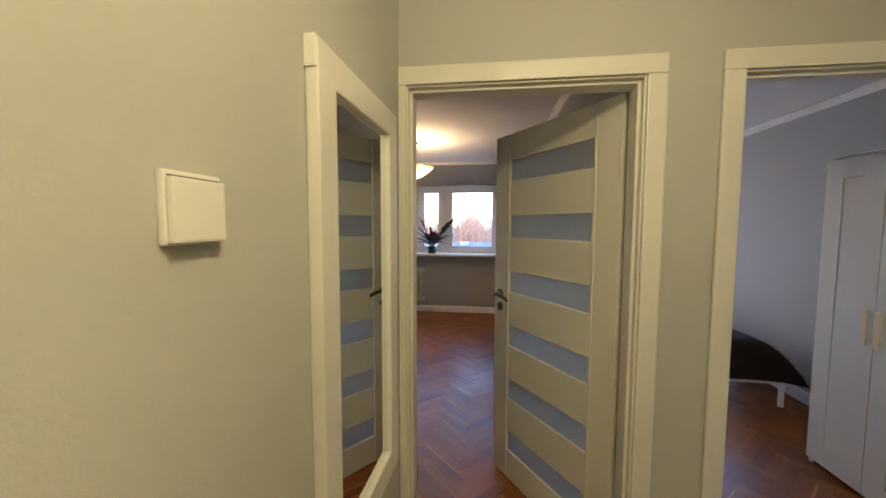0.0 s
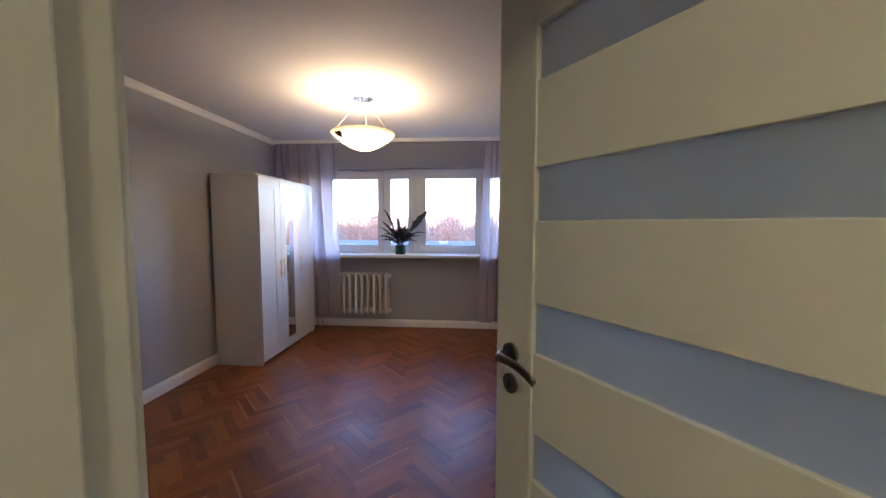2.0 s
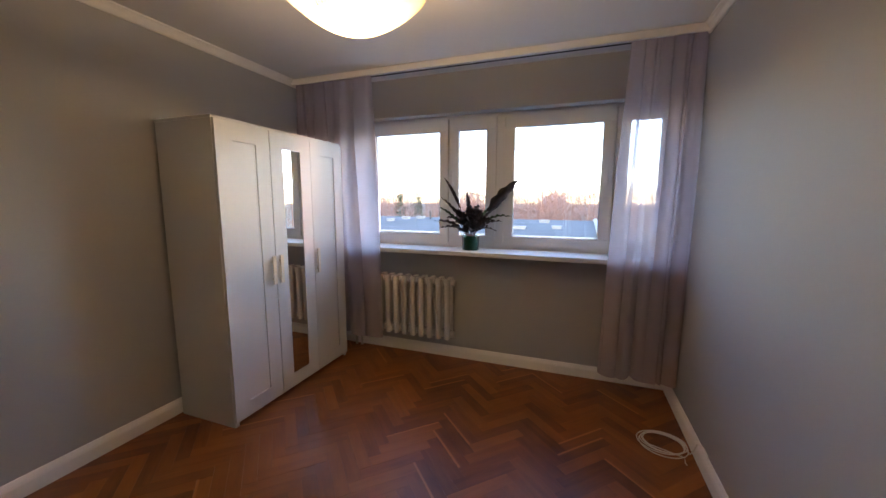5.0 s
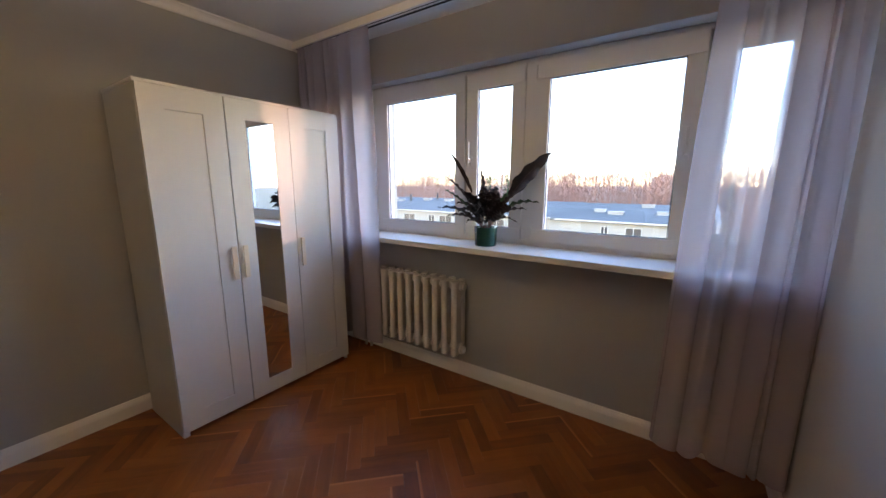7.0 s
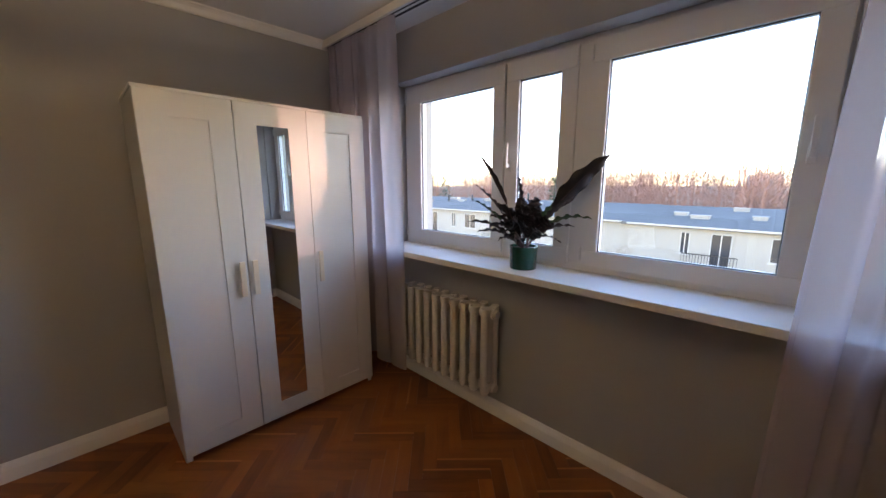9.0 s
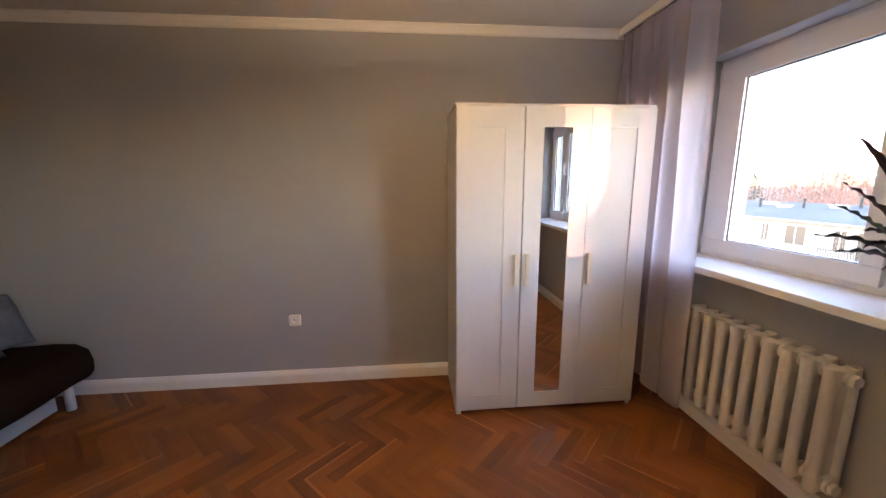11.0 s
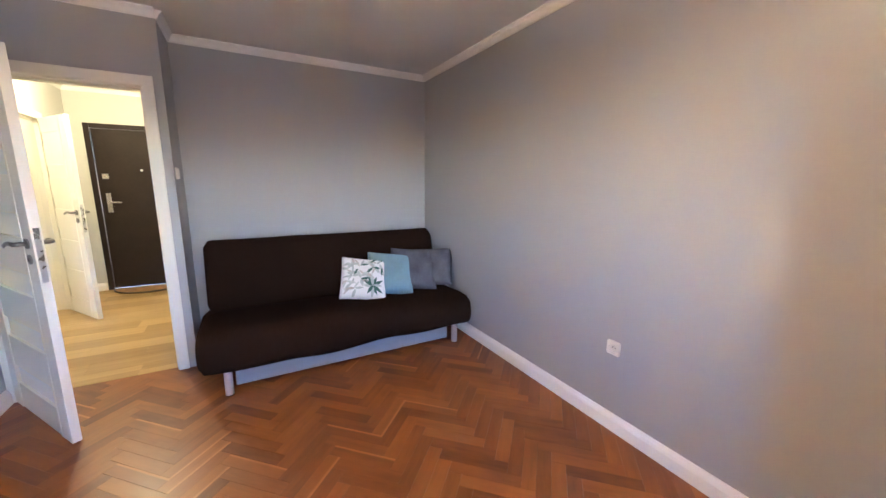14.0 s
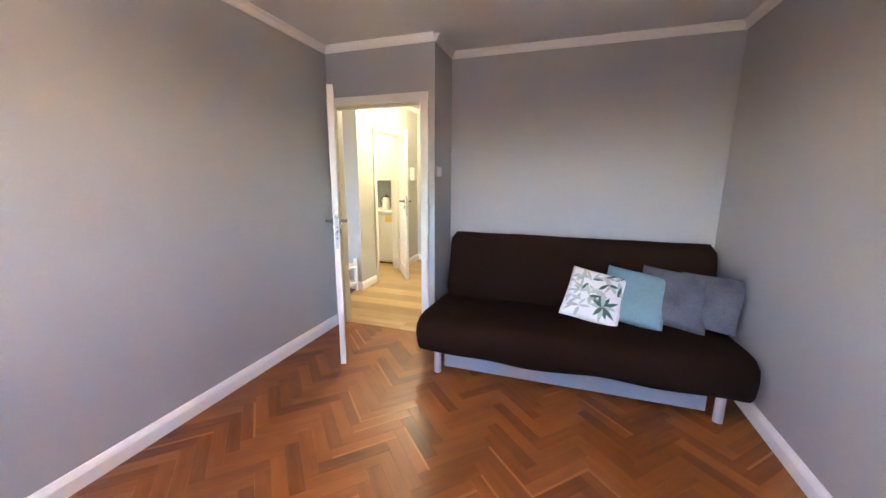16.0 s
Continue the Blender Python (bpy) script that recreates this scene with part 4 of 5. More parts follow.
part("drawer_front", boxes(((-2.545, 2.205, 0.038), (-0.905, 2.223, 0.205)), bevel=0.004), M_SOFABOARD, sofa, "pale grey drawer front")
part("drawer_box", boxes(((-2.515, 1.50, 0.045), (-0.925, 2.204, 0.18))), M_SOFABOARD, sofa)
for x in (-0.865, -2.60):
    for y in (2.255, 1.50):
        lg = part("leg", cyl(bmesh.new(), (x, y, 0.004), (x, y, 0.235), 0.026, seg=24), M_ALU, sofa, "silver tube leg")
        smooth_sharp(lg)
        part("foot_cap", cyl(bmesh.new(), (x, y, 0), (x, y, 0.006), 0.027, seg=24), M_RUBBER, lg)


def pillow(m, size, thick, material, label, seed):
    """A stuffed square cushion with drawn-out corners and a piped seam. Local x, z span it, y is its thickness."""
    root = thing("pillow", m, label, "pillow", "pillows on the sofa")
    rng = random.Random(seed)

    def surf(sgn):
        def f(u, v):
            a, b = u * 2 - 1, v * 2 - 1
            pinch = 1 - 0.055 * (1 - a * a) * (b ** 4) - 0.055 * (1 - b * b) * (a ** 4)
            t = ((1 - a ** 4) * (1 - b ** 4)) ** 0.55
            w = noise.noise(Vector((a * 1.7 + seed, b * 1.7, sgn))) * 0.10 + noise.noise(Vector((a * 4 + seed, b * 4, sgn))) * 0.04
            return (a * size / 2 * (1 - 0.05 * (1 - a * a) * 0 - 0.04 * (1 - b * b) * abs(a)), sgn * thick / 2 * t * (1 + w), b * size / 2 * (1 - 0.04 * (1 - a * a) * abs(b)))
        return f
    bm = grid(bmesh.new(), surf(-1), 24, 24)
    grid(bm, surf(1), 24, 24)
    bmesh.ops.remove_doubles(bm, verts=bm.verts, dist=0.0005)
    part("cover", bm, material, root, smooth=True)
    pts = []
    f = surf(1)
    for i in range(24):
        pts.append(f(i / 24, 0))
    for i in range(24):
        pts.append(f(1, i / 24))
    for i in range(24):
        pts.append(f(1 - i / 24, 1))
    for i in range(25):
        pts.append(f(0, 1 - i / 24))
    part("seam", tube(bmesh.new(), pts, 0.003, 6), material, root, smooth=True)
    return root, surf


def print_leaf(root, surf, material, a, b, ang, length, width, k=0):
    """A printed leaf, a thin patch that follows the cover's front."""
    f0 = surf(1)
    bm = bmesh.new()
    ca, sa = math.cos(radians(ang)), math.sin(radians(ang))

    def f(u, v):
        w = width * math.sin(math.pi * u ** 0.8) * (v - 0.5)
        x, z = a + ca * length * u - sa * w, b + sa * length * u + ca * w
        p = Vector(f0(min(max((x + 1) / 2, 0.02), 0.98), min(max((z + 1) / 2, 0.02), 0.98)))
        return p + Vector((0, 0.0018 + 0.0006 * k, 0))
    part("printed_leaf", grid(bm, f, 8, 3), material, root, smooth=True)


floral, fs = pillow(pose(-1.915, 1.845, 0.565, 38, -8, -12), 0.39, 0.11, M_PILLOW, "white cotton pillow with a green leaf print", 2)
rng = random.Random(12)
# one large rosette of dark leaves and smaller sprigs over the rest
for k in range(11):
    print_leaf(floral, fs, M_LEAFPRINT if k % 3 else M_LEAFPRINT2, -0.38, -0.42, 30 * k + rng.uniform(-8, 8), 0.46 + 0.12 * (k % 2), 0.15, k % 4)
for cx, cy in [(0.5, 0.05), (0.2, 0.55), (-0.45, 0.5), (0.55, 0.62), (0.45, -0.6), (-0.75, 0.15), (-0.1, 0.2), (0.75, -0.2), (-0.62, 0.75), (0.3, 0.3), (0.72, 0.35), (-0.2, 0.75), (0.6, -0.45), (0.15, -0.15)]:
    for k in range(4):
        print_leaf(floral, fs, (M_LEAFPRINT2, M_LEAFPRINT3, M_LEAFPRINT2 if cx > 0.3 else M_LEAFPRINT, M_LEAFPRINT2)[k], cx + rng.uniform(-0.08, 0.08), cy + rng.uniform(-0.08, 0.08), rng.uniform(0, 360), rng.uniform(0.30, 0.52), rng.uniform(0.09, 0.15), k)
pillow(pose(-2.175, 1.815, 0.578, 38, -6, -12), 0.41, 0.12, M_TEAL, "pale teal velvet pillow behind the floral one", 5)
pillow(pose(-2.415, 1.795, 0.592, 38, -5, -13), 0.42, 0.14, M_GREYFUR, "grey plush pillow leaning on the backrest", 7)
pillow(pose(-2.615, 1.790, 0.590, 40, 3, -34), 0.40, 0.15, M_GREYFUR, "grey plush pillow tilted into the corner", 9)


# sockets and switches
def plate(name, m, label, category, kind):
    """A wall plate whose face looks along local -y."""
    root = thing(name, m, label, category)
    if kind == "socket":
        half, r, face = 0.041, 0.0205, -0.011
        # a square face pierced by the round well
        bm = bmesh.new()
        seg = 32
        rings = [[], [], [], []]
        for k in range(seg):
            a = 6.2831853 * (k + 0.5) / seg
            c, sn = math.cos(a), math.sin(a)
            q = half / max(abs(c), abs(sn))
            rings[0].append(bm.verts.new((c * q, 0.0, sn * q)))
            rings[1].append(bm.verts.new((c * q, face + 0.004, sn * q)))
            rings[2].append(bm.verts.new((c * q * 0.93, face, sn * q * 0.93)))
            rings[3].append(bm.verts.new((c * (r + 0.0065), face, sn * (r + 0.0065))))
        for p in range(3):
            for k in range(seg):
                bm.faces.new((rings[p][k], rings[p][(k + 1) % seg], rings[p + 1][(k + 1) % seg], rings[p + 1][k]))
        part("frame", bm, M_PLASTIC, root)
        bm = lathe(bmesh.new(), [(r + 0.0062, 0.0088), (r + 0.0050, 0.0122), (r, 0.0120), (r - 0.001, 0.0005), (0.0, 0.0003)], 32)
        bmesh.ops.rotate(bm, verts=bm.verts, cent=(0, 0, 0), matrix=Matrix.Rotation(radians(90), 3, 'X'))
        smooth_sharp(part("socket_well", bm, M_PLASTIC, root), 35)
        for x in (-0.0095, 0.0095):
            part("pin_hole", cyl(bmesh.new(), (x, -0.0014, 0), (x, -0.0004, 0), 0.003, seg=12), M_HOLESHADE, root)
        part("earth_pin", cyl(bmesh.new(), (0, -0.012, 0.011), (0, -0.0004, 0.011), 0.0026, seg=10), M_STEEL, root)
    else:
        part("frame", boxes(((-0.041, -0.009, -0.041), (0.041, 0.0, 0.041)), bevel=0.004), M_PLASTIC, root)
        part("rocker", boxes(((-0.0385, -0.0175, -0.0385), (0.0385, -0.0092, 0.0335)), bevel=0.0055), M_PLASTIC, root)
        # Dark line painted in for the shade between rocker and frame.
        part("gap", boxes(((-0.036, -0.0115, 0.0338), (0.036, -0.0091, 0.0350))), M_HOLESHADE, root)
    return root


plate("socket", pose(XW, 3.662, 0.488, 0, 0, 90), "white square wall socket on the grey wall", "socket", "socket")
plate("socket", pose(XE, 4.185, 0.635, 0, 0, -90), "white square wall socket above the skirting", "socket", "socket")
jb = thing("junction_box", pose(XE, 4.105, 0.625, 0, 0, -90), "beige surface-mounted outlet box beside the socket", "outlet box")
part("box", boxes(((-0.032, -0.030, -0.038), (0.032, 0, 0.038)), bevel=0.004), M_PLASTIC, jb)
part("port", boxes(((-0.012, -0.0312, -0.034), (0.012, -0.0295, -0.020))), M_HOLESHADE, jb)
plate("light_switch", pose(XJ, 1.61, 1.452, 0, 0, -90), "white light switch on the niche's side wall", "light switch", "switch")

# coil of white cable on the parquet
coil = thing("cable_coil", pose(0.19, 5.53, 0), "loosely coiled white cable lying on the parquet", "cable")
pts = []
rng = random.Random(3)
for i in range(150):
    a = 6.2832 * 4.6 * i / 149
    r = 0.105 + 0.014 * math.sin(a * 0.37) + 0.006 * math.sin(a * 1.7)
    pts.append((r * 1.12 * math.cos(a) + 0.006 * math.sin(a * 0.21), r * 0.92 * math.sin(a) + 0.012 * math.sin(a * 0.13), 0.0045 + 0.004 * (i // 33) + 0.004 * (1 + math.sin(a * 0.9))))
part("coil", tube(bmesh.new(), pts, 0.0030, 6), M_CABLE, coil, smooth=True)
part("tail", tube(bmesh.new(), [pts[0], (0.128, -0.045, 0.010), (0.136, -0.07, 0.055), (0.142, -0.09, 0.108), (0.156, -0.13, 0.122), (0.162, -0.18, 0.110), (0.163, -0.21, 0.085)], 0.0030, 6), M_CABLE, coil, smooth=True)
part("end", tube(bmesh.new(), [pts[-1], (0.09, -0.09, 0.012), (0.085, -0.125, 0.005), (0.09, -0.14, 0.004)], 0.0030, 6), M_CABLE, coil, smooth=True)

# ---- things: the hall ----
plate("light_switch", pose(HW, 0.594, 1.511, 0, 0, 90), "cream rocker light switch on the hall wall", "light switch", "switch")
ML, MZ0, MZ1, MF = 0.510, 0.686, 1.840, 0.075
mir = thing("wall_mirror", pose(HW, 0.866, 0, 0, 0, -1.5), "tall hall mirror in a cream wooden frame", "mirror")
part("stile", boxes(((0.001, 0, MZ0), (0.030, MF, MZ1)), bevel=0.006), M_DOOR, mir)
part("stile", boxes(((0.001, ML - MF, MZ0), (0.030, ML, MZ1)), bevel=0.006), M_DOOR, mir)
part("rail", boxes(((0.001, MF, MZ1 - MF), (0.030, ML - MF, MZ1)), bevel=0.006), M_DOOR, mir)
part("rail", boxes(((0.001, MF, MZ0), (0.030, ML - MF, MZ0 + MF)), bevel=0.006), M_DOOR, mir)
part("glass", boxes(((0.008, MF - 0.004, MZ0 + MF - 0.004), (0.014, ML - MF + 0.004, MZ1 - MF + 0.004))), M_MIRROR, mir, "clear mirror glass")
for yy in (-0.004, ML - 0.055):
    for zz in (MZ0 - 0.004, MZ1 - 0.055):
        part("corner_plate", boxes(((0.001, yy, zz), (0.026, yy + 0.059, zz + 0.059)), bevel=0.004), M_DOOR, mir)

hl = thing("hall_ceiling_lamp", pose(0.12, 0.15, 0), "lit round glass ceiling lamp in the hall", "ceiling lamp")
part("base", cyl(bmesh.new(), (0, 0, ZC - 0.03), (0, 0, ZC - 0.001), 0.12, seg=32), M_WHITE, hl)
part("rim", lathe(bmesh.new(), [(0.12, ZC - 0.032), (0.135, ZC - 0.034), (0.135, ZC - 0.045), (0.125, ZC - 0.046)], 32), M_CHROME, hl)

bench = thing("shoe_bench", pose(0.74, 0.715, 0), "small white slatted shoe bench in the hall nook", "bench")
for x in (0, 0.62):
    for y in (0, 0.26):
        part("leg", boxes(((x, y, 0), (x + 0.035, y + 0.035, 0.41)), bevel=0.003), M_WHITE, bench)
for z in (0.115, 0.33):
    for k in range(4):
        part("slat", boxes(((0.0355, 0.012 + 0.066 * k, z), (0.6195, 0.012 + 0.066 * k + 0.05, z + 0.018)), bevel=0.002), M_WHITE, bench)
    for x in (0.004, 0.624):
        part("rail", boxes(((x, 0.0355, z - 0.03), (x + 0.026, 0.2595, z - 0.001)), bevel=0.002), M_WHITE, bench)
for k in range(2):
    sh = thing("shoe", pose(0.80 + 0.16 * k, 0.87, 0.0), "dark leather shoe under the bench", "shoe", "shoes under the bench")
    part("upper", lathe(bmesh.new(), [(0, 0.085), (0.03, 0.083), (0.046, 0.055), (0.05, 0.022)], 20), M_RUBBER, sh, smooth=True)
    part("sole", boxes(((-0.048, -0.11, 0.0), (0.048, 0.11, 0.021)), bevel=0.009), M_RUBBER, sh)

matt = thing("doormat", pose(0.10, HS + 0.02, 0), "half-round woven coir doormat at the entrance", "doormat")
bm = bmesh.new()
top = [bm.verts.new((0.40 * math.cos(math.pi * i / 28), 0.36 * math.sin(math.pi * i / 28), 0.014)) for i in range(29)]
bot = [bm.verts.new((v.co.x, v.co.y, 0.0005)) for v in top]
bm.faces.new(top)
for i in range(29):
    bm.faces.new((top[i], top[(i + 1) % 29], bot[(i + 1) % 29], bot[i]))
part("mat", bm, M_COIR, matt)
part("border", tube(bmesh.new(), [(0.395 * math.cos(math.pi * i / 28), 0.355 * math.sin(math.pi * i / 28), 0.012) for i in range(29)], 0.009, 8), M_RUBBER, matt, "dark bound edge", True)

ic = thing("intercom", pose(HE, -0.93, 1.46, 0, 0, -90), "white wall intercom handset by the entrance", "intercom")
part("body", boxes(((-0.045, -0.035, -0.10), (0.045, 0, 0.10)), bevel=0.008), M_PLASTIC, ic)
part("handset", boxes(((-0.040, -0.062, -0.095), (-0.005, -0.036, 0.095)), bevel=0.010), M_PLASTIC, ic)

# ---- things: the kitchen seen through its door ----
fridge = thing("kitchen_appliance", pose(0.84, -1.25, 0), "white under-counter appliance with an energy label", "appliance")
part("body", boxes(((0, 0.005, 0.03), (0.55, 0.55, 0.845)), bevel=0.004), M_FOIL, fridge)
part("door", boxes(((0.003, 0.552, 0.05), (0.547, 0.58, 0.84)), bevel=0.008), M_FOIL, fridge)
part("plinth", boxes(((0.01, 0.02, 0.0), (0.54, 0.53, 0.029))), M_HOLESHADE, fridge)
part("energy_label", boxes(((0.10, 0.5801, 0.70), (0.22, 0.5812, 0.79))), M_YELLOW, fridge)
unit = thing("kitchen_cabinet", pose(1.40, -1.25, 0), "cream kitchen base cabinet beside the appliance", "cabinet")
part("body", boxes(((0, 0.005, 0.10), (0.6, 0.55, 0.845))), M_KITCHEN, unit)
part("door", boxes(((0.003, 0.552, 0.11), (0.597, 0.57, 0.84)), bevel=0.004), M_KITCHEN, unit)
part("plinth", boxes(((0, 0.02, 0.0), (0.6, 0.50, 0.099))), M_KITCHEN, unit)
top = thing("worktop", pose(0.825, -1.255, 0.846), "pale kitchen worktop over appliance and cabinet", "worktop")
part("slab", boxes(((0, 0, 0), (1.6, 0.605, 0.034)), bevel=0.006), M_SILL, top)
wc = thing("wall_cabinet", pose(0.84, -1.255, 1.36), "white wall cabinet above the worktop", "cabinet")
part("body", boxes(((0, 0.004, 0), (1.2, 0.30, 0.78))), M_KITCHEN, wc)
for k in range(2):
    part("door", boxes(((0.003 + 0.6 * k, 0.302, 0.002), (0.597 + 0.6 * k, 0.32, 0.778)), bevel=0.003), M_KITCHEN, wc)
splash = thing("tile_splashback", pose(0.825, -1.258, 0.882), "grey tiled splashback behind the worktop", "tiles", "", "structure")
for i in range(10):
    for j in range(3):
        part("tile", boxes(((0.152 * i, 0, 0.157 * j), (0.152 * i + 0.15, 0.0035, 0.157 * j + 0.155)), bevel=0.001), M_TILE, splash)
roll = thing("kettle", pose(1.13, -0.86, 0.88), "white electric kettle with a black lid", "kettle")
part("body", lathe(bmesh.new(), [(0, 0.0), (0.062, 0), (0.066, 0.02), (0.058, 0.13), (0.050, 0.205), (0, 0.206)], 28), M_PAPER, roll, smooth=True)
part("lid", lathe(bmesh.new(), [(0, 0.2062), (0.047, 0.2062), (0.046, 0.225), (0.015, 0.232), (0.012, 0.247), (0, 0.248)], 24), M_RUBBER, roll)
part("handle", tube(bmesh.new(), [(0.052, 0, 0.195), (0.10, 0, 0.19), (0.108, 0, 0.13), (0.063, 0, 0.05)], 0.008, 8), M_RUBBER, roll, smooth=True)

# ---- things: the bedroom seen through its door ----
wardrobe(Matrix(((0, 1, 0, 1.83), (-1, 0, 0, 2.71), (0, 0, 1, 0), (0, 0, 0, 1))), "white three-door wardrobe in the bedroom", 1.03)
bed = thing("bed", pose(0, 0, 0), "low bed with a dark brown cover and white frame", "bed")


def cover(u, v):
    a = (u - 0.5) * 2
    x = 1.90 + 0.46 * a
    hump = 1 - abs(a) ** 3.2
    end = min(1, v / 0.10)
    z = 0.245 + 0.29 * (hump ** 0.8) * math.sqrt(max(0, 1 - (1 - end) ** 2)) - 0.05 * max(0, a) ** 2 + 0.012 * noise.noise(Vector((x * 4, v * 7, 0)))
    return (x, 3.36 + 2.0 * v, z)


part("cover", grid(bmesh.new(), cover, 24, 40), M_COVER, bed, "dark brown cover", True)
part("frame", boxes(((1.46, 3.40, 0.205), (2.33, 5.34, 0.24)), bevel=0.006), M_WHITE, bed)
for x in (1.50, 2.17):
    for y in (3.42, 5.28):
        part("leg", boxes(((x, y, 0), (x + 0.03, y + 0.03, 0.206)), bevel=0.003), M_WHITE, bed)

# ---- outside ----
setting("ground", boxes(((-900, YO + 2, ZT - 1), (900, 1500, ZT))), M_GROUND, "winter grass and earth far below the window", "ground")


def facade_window(parent, x, y, z, w, h, blind=False, fw=0.06):
    f = part("window", boxes(((x, y - 0.03, z), (x + w, y + 0.02, z + fw)), ((x, y - 0.03, z + h - fw), (x + w, y + 0.02, z + h)), ((x, y - 0.03, z + fw), (x + fw, y + 0.02, z + h - fw)), ((x + w - fw, y - 0.03, z + fw), (x + w, y + 0.02, z + h - fw)), ((x + w / 2 - 0.03, y - 0.03, z + fw), (x + w / 2 + 0.03, y + 0.02, z + h - fw))), M_FACFRAME, parent)
    part("pane", boxes(((x + fw, y - 0.012, z + fw), (x + w - fw, y, z + h - fw))), M_BLIND if blind else M_GLASSDARK, f)
    part("sill", boxes(((x - 0.05, y - 0.12, z - 0.05), (x + w + 0.05, y - 0.005, z - 0.001))), M_FACFRAME, f)


def slab_block(x0, x1, y0, depth, eave, rise, seed, label, gables=(), bays=None):
    """A three-storey rendered block with a shallow bitumen roof, vents and chimneys."""
    rng = random.Random(seed)
    root = thing("apartment_building", pose(0, 0, 0), label, "building", "blocks across the yard")
    bm = bmesh.new()
    box(bm, (x0, y0, ZT), (x1, y0 + depth, eave - 0.15))
    part("wall", bm, M_RENDER, root)
    bm = bmesh.new()
    o = 0.35
    ym = y0 + depth / 2
    v = [bm.verts.new(p) for p in [(x0 - o, y0 - o, eave - 0.02), (x1 + o, y0 - o, eave - 0.02), (x1 + o, ym, eave + rise), (x0 - o, ym, eave + rise), (x1 + o, y0 + depth + o, eave), (x0 - o, y0 + depth + o, eave),
                                   (x0 - o, y0 - o, eave - 0.20), (x1 + o, y0 - o, eave - 0.20), (x1 + o, y0 + depth + o, eave - 0.2), (x0 - o, y0 + depth + o, eave - 0.2)]]
    for q in ((0, 1, 2, 3), (3, 2, 4, 5), (6, 7, 1, 0), (8, 9, 5, 4), (7, 8, 4, 2, 1), (9, 6, 0, 3, 5), (6, 9, 8, 7)):
        bm.faces.new([v[i] for i in q])
    roof = part("roof", bm, M_BITUMEN, root)
    x = x0 + 2.0
    while x < x1 - 2:
        yy = y0 + rng.uniform(1.5, depth / 2 - 0.5)
        zz = eave + rise * (yy - y0) / (depth / 2)
        if rng.random() < 0.6:
            wd = rng.uniform(0.55, 1.0)
            part("vent_box", boxes(((x, yy, zz - 0.15), (x + wd, yy + 0.5, zz + 0.20)), ((x - 0.06, yy - 0.06, zz + 0.205), (x + wd + 0.06, yy + 0.56, zz + 0.25))), M_RENDER, roof)
        else:
            part("pipe", cyl(bmesh.new(), (x, yy, zz - 0.1), (x, yy, zz + 0.75), 0.09, seg=8), M_BLACKMETAL, roof)
        x += rng.uniform(0.9, 2.0)
    for x in gables:
        # white gable walls that rise above the roof
        bm = bmesh.new()
        prof = [(y0 - o - 0.1, eave - 0.4), (y0 - o - 0.1, eave + 0.16), (ym, eave + rise + 0.2), (y0 + depth + o + 0.1, eave + 0.16), (y0 + depth + o + 0.1, eave - 0.4)]
        ra, rb = [bm.verts.new((x, y, z)) for y, z in prof], [bm.verts.new((x + 0.25, y, z)) for y, z in prof]
        bm.faces.new(ra)
        bm.faces.new(rb[::-1])
        for k in range(5):
            bm.faces.new((ra[k], ra[(k + 1) % 5], rb[(k + 1) % 5], rb[k]))
        part("gable_parapet", bm, M_RENDER, root)
    part("gutter", boxes(((x0, y0 - o - 0.10, eave - 0.14), (x1, y0 - o + 0.02, eave - 0.04))), M_FACFRAME, root)
    if bays is None:
        bays, x, k = [], x0 + 0.9, 0
        while x < x1 - 2.2:
            w, kind = ((0.75, "win"), (1.4, "balcony"), (0.6, "win"), (1.4, "win"))[k % 4]
            bays.append((x, w, kind))
            x += w + (0.45, 1.9, 1.1, 1.5)[k % 4]
            k += 1
    for storey in range(3):
        top = eave - 0.42 - 2.75 * storey
        for x, w, kind in bays:
            if kind == "win":
                facade_window(root, x, y0, top - 1.35, w, 1.35, rng.random() < 0.3)
                continue
            facade_window(root, x, y0, top - 2.05, w, 2.05, rng.random() < 0.4)
            if kind == "balcony":
                zf = top - 2.10
                b = part("balcony", boxes(((x - 1.2, y0 - 0.95, zf - 0.13), (x + w + 0.4, y0 + 0.02, zf))), M_RENDER, root)
                rails = bmesh.new()
                box(rails, (x - 1.2, y0 - 0.95, zf + 0.92), (x + w + 0.4, y0 - 0.91, zf + 0.97))
                n = int((w + 1.6) / 0.14)
                for q in range(n + 1):
                    xx = x - 1.2 + (w + 1.57) * q / n
                    box(rails, (xx, y0 - 0.94, zf), (xx + 0.025, y0 - 0.915, zf + 0.92))
                part("railing", rails, M_BLACKMETAL, b)
    return root


slab_block(-7.99, 1.0, 30.0, 13.0, -1.02, 0.76, 4, "white three-storey block end with a flat grey roof", (1.2,), [(-5.0, 0.5, "win"), (-3.5, 1.0, "balcony"), (-0.9, 1.3, "win")])
slab_block(-48.0, -8.0, 30.4, 13.0, -1.00, 0.76, 7, "long white three-storey block with balconies and a grey roof")


def tall_block(x, y, w, h, label):
    root = thing("tower_block", pose(x, y, ZT), label, "building", "far tower blocks")
    part("wall", boxes(((0, 0, 0), (w, 12, h))), M_TOWER, root)
    k = 0
    z = 1.5
    while z < h - 1.5:
        part("window_band", boxes(((0.8, -0.08, z), (w - 0.8, 0.0, z + 1.3))), M_TOWERBAND, root)
        z += 2.8
    part("roof", boxes(((-0.2, -0.2, h), (w + 0.2, 12.2, h + 0.5)), ((w * 0.3, 3, h + 0.5), (w * 0.6, 8, h + 2.6))), M_BITUMEN, root)


tall_block(-44, 520, 30, 18.5, "pale distant slab of flats above the trees")


